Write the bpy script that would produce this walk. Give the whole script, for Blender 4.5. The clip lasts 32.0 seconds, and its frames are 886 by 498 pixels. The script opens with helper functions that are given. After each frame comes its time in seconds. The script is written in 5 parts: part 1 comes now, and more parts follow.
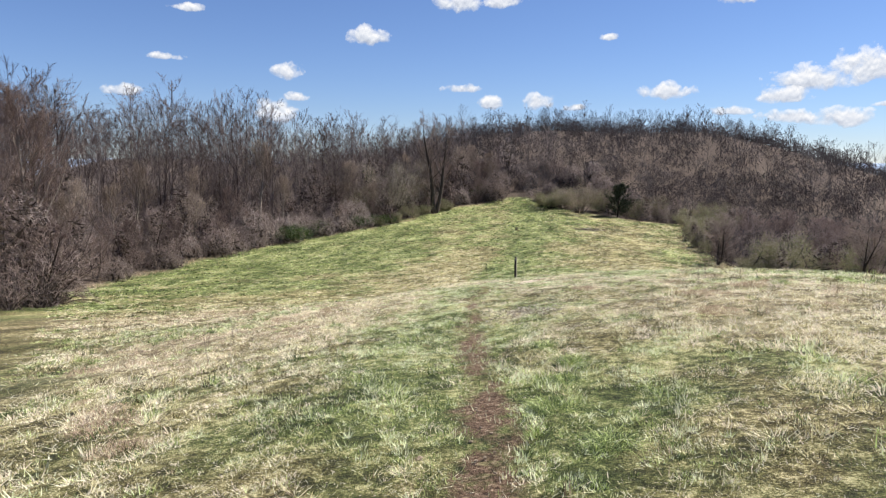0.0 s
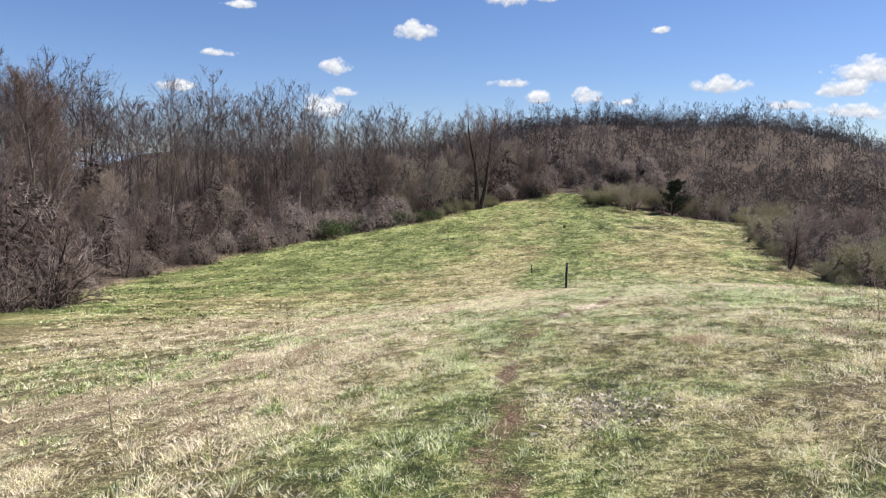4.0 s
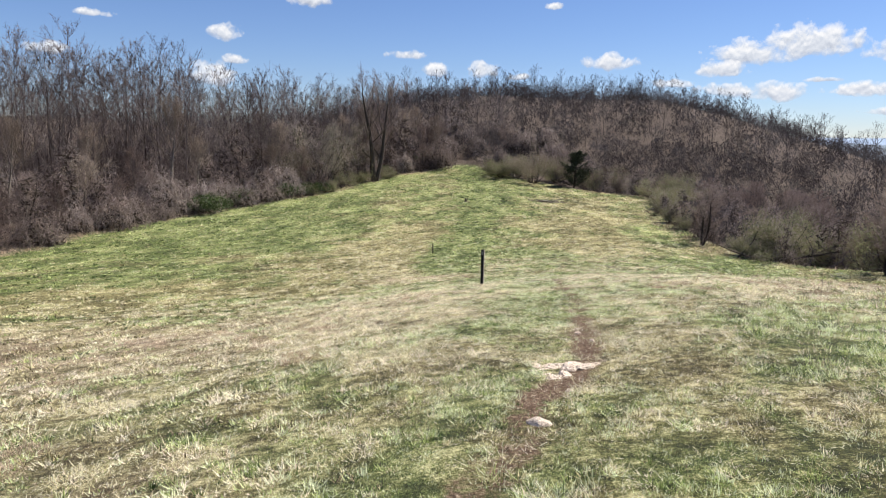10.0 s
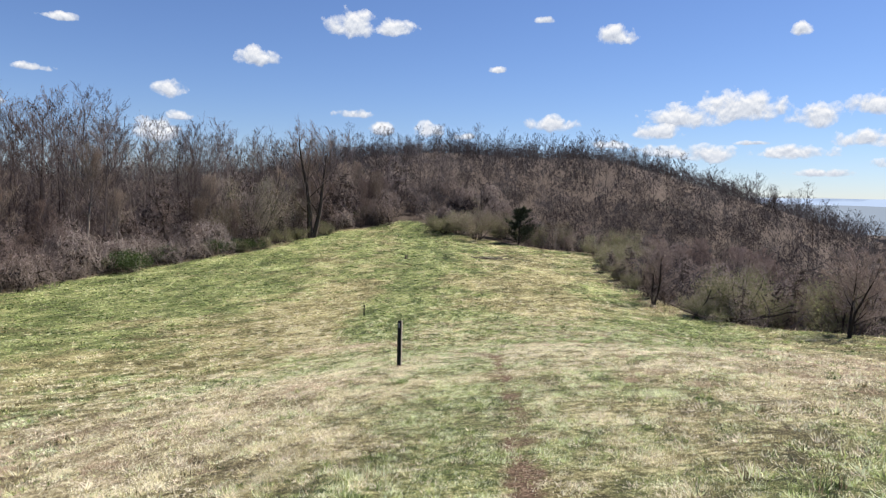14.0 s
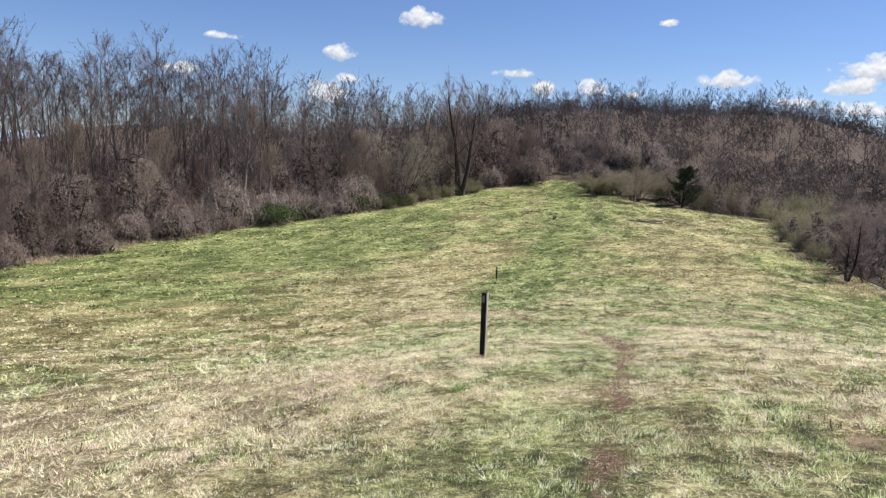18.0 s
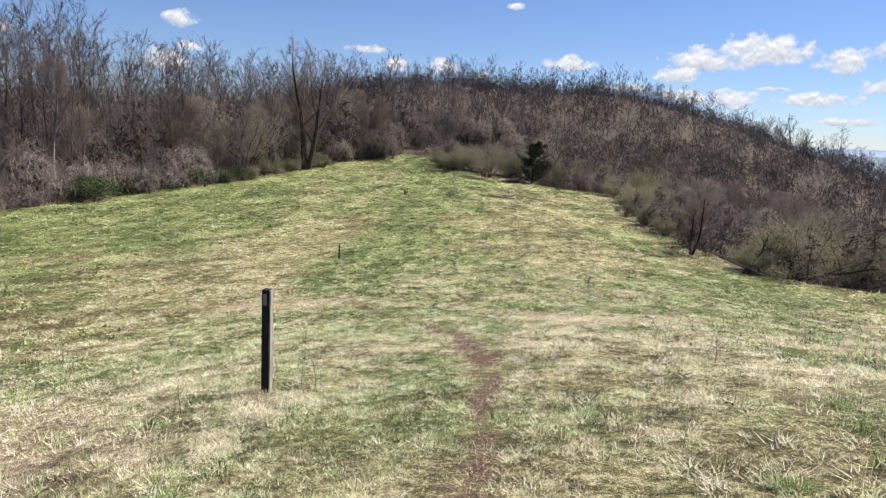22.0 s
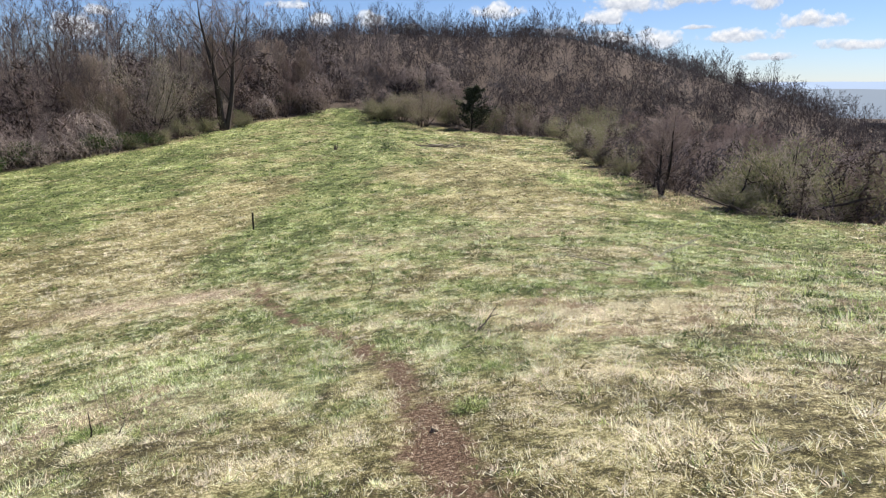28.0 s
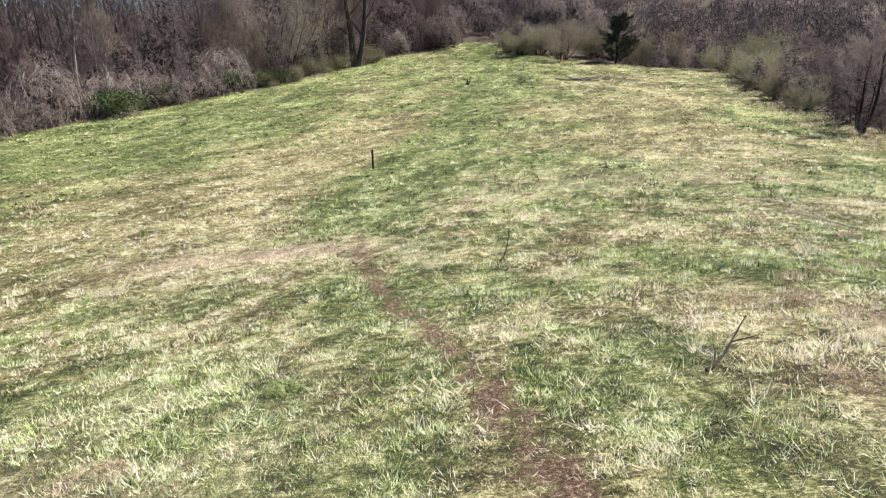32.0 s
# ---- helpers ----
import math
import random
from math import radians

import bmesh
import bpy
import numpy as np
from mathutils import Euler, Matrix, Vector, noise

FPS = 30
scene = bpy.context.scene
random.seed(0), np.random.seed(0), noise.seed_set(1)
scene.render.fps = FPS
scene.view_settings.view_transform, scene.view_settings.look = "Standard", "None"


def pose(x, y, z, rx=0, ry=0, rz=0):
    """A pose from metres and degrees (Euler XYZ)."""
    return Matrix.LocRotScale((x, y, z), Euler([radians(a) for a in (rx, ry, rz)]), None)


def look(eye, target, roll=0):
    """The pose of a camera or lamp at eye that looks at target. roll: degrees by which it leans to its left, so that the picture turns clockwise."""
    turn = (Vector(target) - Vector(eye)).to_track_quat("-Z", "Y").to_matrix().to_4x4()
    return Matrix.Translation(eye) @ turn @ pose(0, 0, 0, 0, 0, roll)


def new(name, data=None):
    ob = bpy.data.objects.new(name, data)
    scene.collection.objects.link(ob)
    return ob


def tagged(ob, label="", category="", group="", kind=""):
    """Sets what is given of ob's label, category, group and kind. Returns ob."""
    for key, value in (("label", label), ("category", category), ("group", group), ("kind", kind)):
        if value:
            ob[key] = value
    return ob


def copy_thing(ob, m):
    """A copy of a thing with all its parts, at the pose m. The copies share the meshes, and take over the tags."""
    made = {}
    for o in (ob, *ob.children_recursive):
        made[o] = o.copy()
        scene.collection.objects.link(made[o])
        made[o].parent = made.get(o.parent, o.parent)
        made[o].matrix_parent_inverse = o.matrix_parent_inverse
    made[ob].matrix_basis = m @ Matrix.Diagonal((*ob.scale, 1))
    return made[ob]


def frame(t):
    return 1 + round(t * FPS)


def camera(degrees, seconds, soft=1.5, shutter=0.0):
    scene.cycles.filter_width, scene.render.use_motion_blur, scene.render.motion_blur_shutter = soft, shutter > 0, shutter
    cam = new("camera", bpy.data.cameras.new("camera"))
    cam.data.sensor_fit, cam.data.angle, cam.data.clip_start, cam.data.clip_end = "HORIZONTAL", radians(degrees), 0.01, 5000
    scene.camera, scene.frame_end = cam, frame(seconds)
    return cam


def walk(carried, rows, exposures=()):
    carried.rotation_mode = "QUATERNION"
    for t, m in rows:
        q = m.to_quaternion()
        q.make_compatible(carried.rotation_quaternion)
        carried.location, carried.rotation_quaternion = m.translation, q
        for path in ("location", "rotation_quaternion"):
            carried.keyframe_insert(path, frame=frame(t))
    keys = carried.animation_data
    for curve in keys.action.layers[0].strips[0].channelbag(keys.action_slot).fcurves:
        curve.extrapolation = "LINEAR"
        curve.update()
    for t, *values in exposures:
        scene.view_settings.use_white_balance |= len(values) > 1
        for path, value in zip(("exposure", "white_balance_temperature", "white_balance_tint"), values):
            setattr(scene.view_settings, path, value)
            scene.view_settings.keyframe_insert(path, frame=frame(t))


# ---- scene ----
# The camera and its walk
cam = camera(65.3, 32.0, 1.15)
PATH = [
    (0, (1.017, 1.607, -0.402), (0.686, 3.565, -0.646), 0.2),
    (0.5, (0.904, 2.208, -0.444), (0.579, 4.167, -0.682), 0.2),
    (1, (0.894, 2.811, -0.447), (0.566, 4.77, -0.679), 0.4),
    (1.5, (0.851, 3.452, -0.503), (0.522, 5.411, -0.734), 0.9),
    (2, (0.88, 4.104, -0.506), (0.539, 6.061, -0.742), 1.0),
    (2.5, (0.825, 4.659, -0.529), (0.461, 6.61, -0.775), 0.8),
    (3, (0.778, 5.266, -0.546), (0.377, 7.209, -0.798), 0.6),
    (3.5, (0.596, 5.904, -0.598), (0.16, 7.839, -0.854), 0.4),
    (4, (0.478, 6.549, -0.658), (0.019, 8.479, -0.916), 0.4),
    (4.5, (0.386, 7.247, -0.692), (-0.093, 9.17, -0.96), 0.6),
    (6.5, (0.213, 9.903, -0.913), (-0.262, 11.824, -1.2), 0.1),
    (7, (0.019, 10.534, -0.975), (-0.415, 12.463, -1.277), -0.4),
    (7.5, (-0.185, 11.163, -1.033), (-0.572, 13.108, -1.296), 0.8),
    (8, (-0.4, 11.773, -1.118), (-0.702, 13.734, -1.374), 0.7),
    (8.5, (-0.508, 12.42, -1.175), (-0.742, 14.385, -1.467), 0.6),
    (9, (-0.575, 13.028, -1.25), (-0.764, 14.993, -1.567), 0.8),
    (9.5, (-0.518, 13.588, -1.275), (-0.696, 15.553, -1.602), 0.9),
    (10, (-0.54, 14.188, -1.326), (-0.708, 16.154, -1.657), 1.1),
    (10.5, (-0.543, 14.774, -1.405), (-0.703, 16.741, -1.733), 1.4),
    (11, (-0.533, 15.292, -1.441), (-0.677, 17.262, -1.755), 1.7),
    (11.5, (-0.465, 15.911, -1.476), (-0.601, 17.889, -1.74), 1.8),
    (12, (-0.429, 16.611, -1.53), (-0.557, 18.595, -1.75), 1.7),
    (12.5, (-0.342, 17.257, -1.625), (-0.451, 19.246, -1.807), 1.4),
    (13, (-0.244, 17.931, -1.704), (-0.32, 19.923, -1.868), 1.3),
    (13.5, (-0.07, 18.573, -1.73), (-0.102, 20.567, -1.892), 1.1),
    (15.5, (0.456, 21.278, -2.108), (0.423, 23.269, -2.298), 2.5),
    (16, (0.683, 21.955, -2.185), (0.567, 23.941, -2.39), 2.7),
    (16.5, (0.828, 22.532, -2.257), (0.619, 24.509, -2.481), 2.5),
    (17, (0.961, 23.087, -2.321), (0.655, 25.048, -2.567), 2.3),
    (17.5, (0.944, 23.756, -2.401), (0.548, 25.699, -2.664), 1.9),
    (18, (0.956, 24.338, -2.499), (0.495, 26.263, -2.786), 1.8),
    (18.5, (0.931, 24.973, -2.564), (0.464, 26.89, -2.891), 1.7),
    (19, (0.891, 25.472, -2.64), (0.472, 27.395, -2.998), 1.4),
    (19.5, (0.779, 25.974, -2.745), (0.445, 27.913, -3.103), 1.1),
    (20, (0.695, 26.501, -2.856), (0.466, 28.458, -3.195), 1.0),
    (20.5, (0.675, 27.135, -2.946), (0.551, 29.109, -3.241), 1.1),
    (21, (0.773, 27.765, -3.052), (0.722, 29.745, -3.325), 1.6),
    (21.5, (0.881, 28.354, -3.124), (0.857, 30.33, -3.427), 2.5),
    (22, (0.972, 28.949, -3.213), (0.928, 30.921, -3.547), 3.0),
    (22.5, (0.987, 29.571, -3.296), (0.903, 31.539, -3.643), 3.0),
    (23, (0.946, 30.2, -3.393), (0.823, 32.168, -3.729), 2.6),
    (23.5, (0.901, 30.754, -3.475), (0.753, 32.724, -3.786), 1.7),
    (24, (0.804, 31.319, -3.624), (0.662, 33.293, -3.916), 0.9),
    (24.5, (0.759, 31.892, -3.741), (0.66, 33.869, -4.027), 0.2),
    (25, (0.744, 32.437, -3.848), (0.709, 34.415, -4.143), -0.1),
    (25.5, (0.775, 32.972, -3.898), (0.813, 34.947, -4.212), -0.2),
    (27.5, (1.005, 35.138, -4.12), (1.167, 37.087, -4.541), -0.4),
    (28, (0.995, 35.669, -4.248), (1.121, 37.612, -4.704), -0.1),
    (28.5, (1.095, 36.248, -4.317), (1.15, 38.183, -4.818), -0.5),
    (29, (1.088, 36.782, -4.442), (1.067, 38.708, -4.979), -0.8),
    (29.5, (1.086, 37.367, -4.544), (0.985, 39.282, -5.11), -1.0),
    (30, (1.035, 37.984, -4.691), (0.866, 39.887, -5.282), -1.6),
    (30.5, (1.005, 38.582, -4.804), (0.787, 40.471, -5.423), -2.2),
    (31, (0.892, 39.126, -4.918), (0.645, 41.007, -5.553), -2.6),
    (31.5, (0.852, 39.64, -5.045), (0.596, 41.521, -5.673), -2.4),
    (32, (0.745, 40.096, -5.144), (0.495, 41.983, -5.757), -1.6),
]
walk(cam, [(t, look(eye, target, roll)) for t, eye, target, roll in PATH],
     exposures=[(0, 0.775), (8, 0.755), (13, 0.72), (18, 0.745), (24, 0.75), (28, 0.76), (30, 0.8), (31, 0.88), (32, 0.99)])

# ---- sky and sun ----
SUN_HEADING, SUN_HEIGHT = 62.0, 50.0  # degrees from the walk's direction towards the right, and above the horizon
world = bpy.data.worlds.new("sky")
scene.world = world
world.use_nodes = True
wn = world.node_tree.nodes
sky = wn.new("ShaderNodeTexSky")
sky.sky_type, sky.sun_disc = "NISHITA", False
sky.sun_elevation, sky.sun_rotation = radians(SUN_HEIGHT), radians(SUN_HEADING)
sky.altitude, sky.air_density, sky.dust_density, sky.ozone_density = 800.0, 1.0, 0.1, 3.0
tint = wn.new("ShaderNodeMix")
tint.data_type, tint.blend_type = "RGBA", "MULTIPLY"
tint.inputs[0].default_value, tint.inputs[7].default_value = 1.0, (0.92, 1.01, 1.3, 1)
world.node_tree.links.new(sky.outputs[0], tint.inputs[6])
world.node_tree.links.new(tint.outputs[2], wn["Background"].inputs[0])
wn["Background"].inputs[1].default_value = 0.055
sun_data = bpy.data.lights.new("sun", "SUN")
sun_data.energy, sun_data.angle, sun_data.color = 5.0, radians(0.6), (1.0, 0.95, 0.87)
sun = new("sun", sun_data)
sh, sv = radians(SUN_HEADING), radians(SUN_HEIGHT)
SUN_WAY = Vector((math.sin(sh) * math.cos(sv), math.cos(sh) * math.cos(sv), math.sin(sv)))
sun.matrix_world = look(SUN_WAY * 500, (0, 0, 0))

# ---- the lie of the land ----
CROWN_Y = [-400, -40, 0, 6.5, 12, 18, 21, 24, 33, 38, 44, 48, 52, 56, 62, 70, 80, 95, 113, 130, 150, 170, 200, 230, 260, 300, 350, 450, 700, 1500, 5000]
CROWN_Z = [-9, -1.6, -1.95, -2.27, -2.75, -3.3, -3.72, -4.15, -5.58, -6.43, -7.72, -8.44, -8.98, -9.55, -10.2, -10.75, -11.0, -11.0, -10.75, -10.35, -9.7, -5.0, 3.0, 8.9, 12.2, 13.2, 11, -4, -40, -60, -60]
EDGE_Y = [-60, 20, 34, 39, 45, 47.5, 53, 60, 63, 65, 67, 70, 75, 84, 90, 100, 109, 115, 120, 125, 132, 139, 146, 152, 158]
EDGE_L = [-60, -40, -29, -30.8, -33.4, -37.5, -41.5, -43.5, -44, -44.5, -45, -46, -46.3, -46.5, -46.5, -44.5, -41, -37, -32.5, -28.5, -25.5, -23.5, -20, -13, -9.5]
EDGE_R = [60, 60, 60, 60, 56, 54, 50, 42, 33, 26, 21.5, 19, 17.5, 17, 17, 17.5, 20, 22.5, 24, 24.5, 20, 12, 1, -4.5, -7.5]


def ease(a, b, v):
    k = np.clip((v - a) / (b - a), 0, 1)
    return k * k * (3 - 2 * k)


def smooth_profile(y, ys, zs, reach):
    return sum(np.interp(y + s * reach, ys, zs) * w for s, w in ((-1, 1), (-0.5, 2), (0, 3), (0.5, 2), (1, 1))) / 9


def ripple(x, y, size, seed=0.0):
    """A cheap smooth unevenness, -1 to 1, of about that size in metres."""
    u, v = x / size * 2.1, y / size * 2.1
    return (np.sin(u + 1.7 * np.sin(0.6 * v + seed) + seed) * np.cos(0.9 * v - 1.3 * np.sin(0.7 * u - seed) + 2 * seed)
            + 0.5 * np.sin(2.3 * v + 1.9 * np.sin(1.3 * u + 3 * seed)) * np.cos(1.9 * u - seed)) / 1.5


def patchy(x, y, size, seed=0, octaves=3):
    """Uneven patches, about -1 to 1, the largest of about that size in metres."""
    out, share = 0.0, 1.0
    for o in range(octaves):
        u, v = x / size + 17.3 * seed + 5.1 * o, y / size - 9.7 * seed + 3.3 * o
        i, j = np.floor(u), np.floor(v)
        f, g = u - i, v - j
        f, g = f * f * (3 - 2 * f), g * g * (3 - 2 * g)

        def corner(a, b):
            k = np.sin((i + a) * 127.1 + (j + b) * 311.7 + seed * 74.7) * 43758.5453
            return 2 * (k - np.floor(k)) - 1

        out = out + share * ((corner(0, 0) * (1 - f) + corner(1, 0) * f) * (1 - g) + (corner(0, 1) * (1 - f) + corner(1, 1) * f) * g)
        size, share = size * 0.45, share * 0.7
    return out


def height(x, y):
    """Height of the ground."""
    x, y = np.asarray(x, float), np.asarray(y, float)
    z = smooth_profile(y, CROWN_Y, CROWN_Z, np.where(y > 140, 14.0, 3.0))
    left = np.maximum(-x, 0)
    bend = left * left / (left + 3)
    near_fall = np.interp(y, [0, 12, 34, 46, 60], [2.6, 3.2, 3.2, 2.7, 2.3]) * (1 - np.exp(-bend / 11))
    far_fall = np.interp(y, [60, 110, 142], [0.062, 0.055, 0.0]) * np.minimum(left, 45)
    k = ease(47, 63, y)
    z = z - near_fall * (1 - k) - far_fall * k
    z = z + np.minimum(0.13 * np.maximum(left - 48, 0), 7) * ease(420, 230, y) - 0.25 * np.maximum(left - 112, 0) * ease(-112, -125, x)
    z = z - 14.0 * np.exp(-((x + 74) / 32) ** 2) * ease(165, 235, y) - 18.0 * ease(-66, -112, x) * ease(160, 225, y)
    right = np.clip(x, 0, 16)
    b = np.interp(y, [38, 62, 100, 140], [0.15, 0.10, 0.03, -0.06])
    c = np.interp(y, [38, 62, 100, 140], [0.011, 0.0068, 0.002, 0.0])
    z = z + b * right - c * right ** 2
    brink = np.maximum(np.interp(y, EDGE_Y, EDGE_R), 8) + 2
    z = z - 8.5 * (1 - np.exp(-np.maximum(x - brink, 0) * 0.2 / 8.5)) * ease(250, 140, y)
    z = z - np.minimum(0.225 * np.maximum(x - 52, 0), 32) * ease(120, 220, y) - np.minimum(0.06 * np.maximum(x - 70, 0), 25)
    fine = 1 - ease(150, 300, np.abs(y))
    z = z + fine * (0.05 * ripple(x, y, 5.0, 1.0) + 0.03 * ripple(x, y, 1.7, 2.0) + 0.022 * ripple(x, y, 0.75, 5.0))
    return z


def edge_left(y):
    return np.interp(y, EDGE_Y, EDGE_L)


def edge_right(y):
    return np.interp(y, EDGE_Y, EDGE_R)


WAY_Y = [-6, 5.2, 7.4, 10.2, 12.9, 15, 17.2, 19.8, 21.8, 25, 29, 33.5, 35.5, 37, 38.6, 40.3, 42.4, 43.5, 44.4, 46, 48.4, 52.2, 54, 60, 70.4, 82.7, 102, 140, 158]
WAY_X = [1.0, 0.71, 0.37, -0.05, -0.42, -0.69, -0.64, -0.2, 0.5, 0.75, 1.05, 1.25, 1.36, 1.4, 1.38, 1.24, 1.07, 0.83, 0.58, 0.02, -1.12, -2.45, -2.85, -4.2, -5.1, -4.35, -2.2, -6, -8.5]


def way(y):
    return smooth_profile(y, WAY_Y, WAY_X, 0.8)


def bare(x, y):
    """How far the trodden way is worn down to soil, 0 to 1."""
    worn = np.interp(y, [-6, 4, 8, 10, 11.5, 16, 19, 21, 26.5, 33, 35, 37.5, 39, 45, 46.5, 51, 54, 56],
                     [0.8, 0.85, 0.85, 0.85, 0.75, 0.74, 0.78, 0.92, 0.78, 0.8, 0.84, 0.9, 1.0, 1.0, 1.0, 1.0, 0.95, 0.0])
    wide = np.interp(y, [0, 8, 9.5, 11.5, 14, 22, 24, 27, 36, 40, 43, 48, 54], [0.19, 0.2, 0.24, 0.2, 0.17, 0.27, 0.25, 0.19, 0.21, 0.26, 0.25, 0.19, 0.16])
    off = x - way(y) + 0.12 * ripple(x, y, 1.1, 4.0) + 0.06 * ripple(x, y, 0.35, 6.0)
    return np.clip(worn * np.exp(-(off / wide) ** 2) * (0.9 + 0.18 * ripple(x, y, 1.4, 3.0) + 0.18 * patchy(x, y, 0.5, 31)), 0, 1)


def blob(x, y, cx, cy, rx, ry):
    return np.exp(-((x - cx) / rx) ** 2 - ((y - cy) / ry) ** 2)


def greenness(x, y):
    """Share of young green grass, 0 to 1."""
    g = 0.50 + 0.22 * patchy(x, y, 6.0, 1) + 0.26 * patchy(x, y, 1.9, 2, 2)
    off = x - way(y)
    g = g + ease(62, 50, y) * (0.22 * np.exp(-((off + 0.8) / 0.7) ** 2) + 0.06 * np.exp(-((off - 0.8) / 0.6) ** 2))
    far = ease(52, 60, y)
    g = g + far * (0.95 * np.exp(-(off / 1.9) ** 2) + 0.3 * ease(-15, -23, x) - 0.1 * ease(2, 5, x) + 0.08)
    # green
    for cx, cy, rx, ry, k in ((0.0, 7.5, 1.0, 2.0, 0.35), (1.1, 6.4, 0.7, 1.2, 0.45), (-0.9, 10.5, 0.8, 1.8, 0.4), (2.8, 7.4, 1.3, 1.4, 0.25), (0.2, 28.8, 1.1, 3.0, 0.5), (3.0, 23.2, 1.6, 2.0, 0.25), (-1.6, 44.6, 1.8, 2.0, 0.4), (-1.2, 41.0, 1.0, 1.2, 0.3),
                              (1.9, 43.8, 0.7, 1.6, 0.45), (6.6, 48.7, 3.4, 0.75, 0.75), (-5.6, 48.2, 3.0, 1.8, 0.3), (-30, 84, 10, 14, 0.2), (15, 65, 4, 4, 0.25), (10, 53, 5, 5, 0.2), (1.5, 69.5, 2.6, 2.0, 0.3), (-4, 67, 2.5, 6, 0.25), (13.5, 88, 3, 12, 0.25), (12, 58, 6, 8, 0.3), (9, 44, 3.5, 3, 0.2), (6.5, 36, 2.5, 4, 0.2)):
        g = g + k * blob(x, y, cx, cy, rx, ry)
    # straw
    for cx, cy, rx, ry, k in ((-12, 27, 12, 8, 0.5), (-4.5, 13, 2.6, 5, 0.3), (1.2, 9.4, 0.8, 1.4, 0.35), (4.2, 11.5, 2.2, 3.0, 0.3), (-16, 43, 9, 6, 0.35), (-5.5, 33, 3.0, 4.0, 0.3), (-10.5, 58, 6, 4.5, 0.5), (-11, 69, 4.5, 9, 0.5), (-10, 82, 4, 10, 0.35), (-24, 70, 8, 3.0, 0.4), (6.5, 82, 4.5, 14, 0.35),
                              (10, 96, 5, 12, 0.25), (3.4, 37.5, 2.0, 2.2, 0.4), (2.5, 41.2, 1.0, 1.3, 0.5), (0.45, 43.8, 0.5, 1.5, 0.6), (-0.2, 40.2, 1.0, 1.0, 0.35), (5.5, 55.5, 4, 2.5, 0.35), (5.2, 44.6, 2.6, 1.8, 0.35), (-9.5, 47, 4, 2.5, 0.3), (9.5, 34, 5, 6, 0.3), (1.25, 21.3, 0.9, 2.2, 0.4), (0.3, 17.5, 0.5, 2.0, 0.25)):
        g = g - k * blob(x, y, cx, cy, rx, ry)
    return np.clip(g, 0, 1)


def rust(x, y):
    """Reddish dead stalks."""
    r = 1.3 * blob(x, y, -5.2, 53.4, 3.0, 0.8) + 0.75 * blob(x, y, -12, 29, 10, 7) + 0.5 * blob(x, y, -4.6, 14.5, 2.6, 4.0) + 0.4 * blob(x, y, 4.5, 43, 1.8, 2.2) + 0.5 * blob(x, y, 4, 62, 5, 2.5)
    r = r + 0.85 * blob(x, y, 9, 36, 3.5, 5) + 0.5 * blob(x, y, 14, 44, 5, 8) + 0.4 * blob(x, y, 4.5, 12, 2.5, 3.5) + 0.35 * blob(x, y, -6.0, 14, 3.0, 5.0) + 0.4 * blob(x, y, 18, 52, 6, 6) + 0.5 * blob(x, y, 7.5, 27, 3.5, 6) + 0.5 * blob(x, y, -2.3, 42.8, 1.6, 2.6) + 0.4 * blob(x, y, -3.2, 34.0, 1.8, 3.0)
    return np.clip(r * (0.75 + 0.45 * patchy(x, y, 1.2, 5)), 0, 1)


def in_woods(x, y):
    wob = 0.8 * ripple(x, y, 4, 3.0)
    inside = np.minimum(x - edge_left(y), edge_right(y) - x) + wob
    return np.clip(ease(-0.8, -2.8, inside) + ease(156, 159, y), 0, 1)


GRAINS = ((4, 0.3), (7, 0.35), (12, 0.42), (20, 0.55), (35, 0.8), (60, 1.2), (1e9, 2.0))  # how near the way a place lies, and the size of its patches of grass


def nearness(x, y):
    """How near, in metres, somebody on the way comes to a place ahead: the turf is finer where that is little."""
    return np.maximum(np.maximum(3.0, 1.9 * np.abs(x - 0.4)), y - 40) * (1 + 0.14 * patchy(x, y, 2.5, 41))


def by_grain(x, y, seed, octaves=3):
    d = nearness(x, y)
    out, low = 0.0 * d, 0.0
    for high, size in GRAINS:
        out = np.where((d >= low) & (d < high), patchy(x, 0.5 * y, size, seed, octaves), out)
        low = high
    return out


def lush(x, y):
    """Chance that a tuft is green."""
    return np.clip(0.46 + 1.7 * (greenness(x, y) - 0.5) + (0.42 - 0.24 * ease(15, 40, nearness(x, y))) * by_grain(x, y, 3), 0.05, 0.85)


def pallor(x, y):
    """How bleached the grass is, about -1 to 1."""
    return by_grain(x, y, 11)


# ---- materials ----
def shader(name, rough=0.9):
    m = bpy.data.materials.new(name)
    m.use_nodes = True
    n = m.node_tree.nodes
    b = n["Principled BSDF"]
    b.inputs["Roughness"].default_value = rough
    b.inputs["Specular IOR Level"].default_value = 0.25
    return m, n, m.node_tree.links, b


def noise_at(n, l, scale, detail=4.0, rough=0.6, coords="Object", stretch=None):
    t = n.new("ShaderNodeTexNoise")
    t.inputs["Scale"].default_value, t.inputs["Detail"].default_value, t.inputs["Roughness"].default_value = scale, detail, rough
    c = n.new("ShaderNodeTexCoord")
    if stretch:
        mp = n.new("ShaderNodeMapping")
        mp.inputs["Scale"].default_value = stretch
        l.new(c.outputs[coords], mp.inputs[0])
        l.new(mp.outputs[0], t.inputs["Vector"])
    else:
        l.new(c.outputs[coords], t.inputs["Vector"])
    return t.outputs["Fac"]


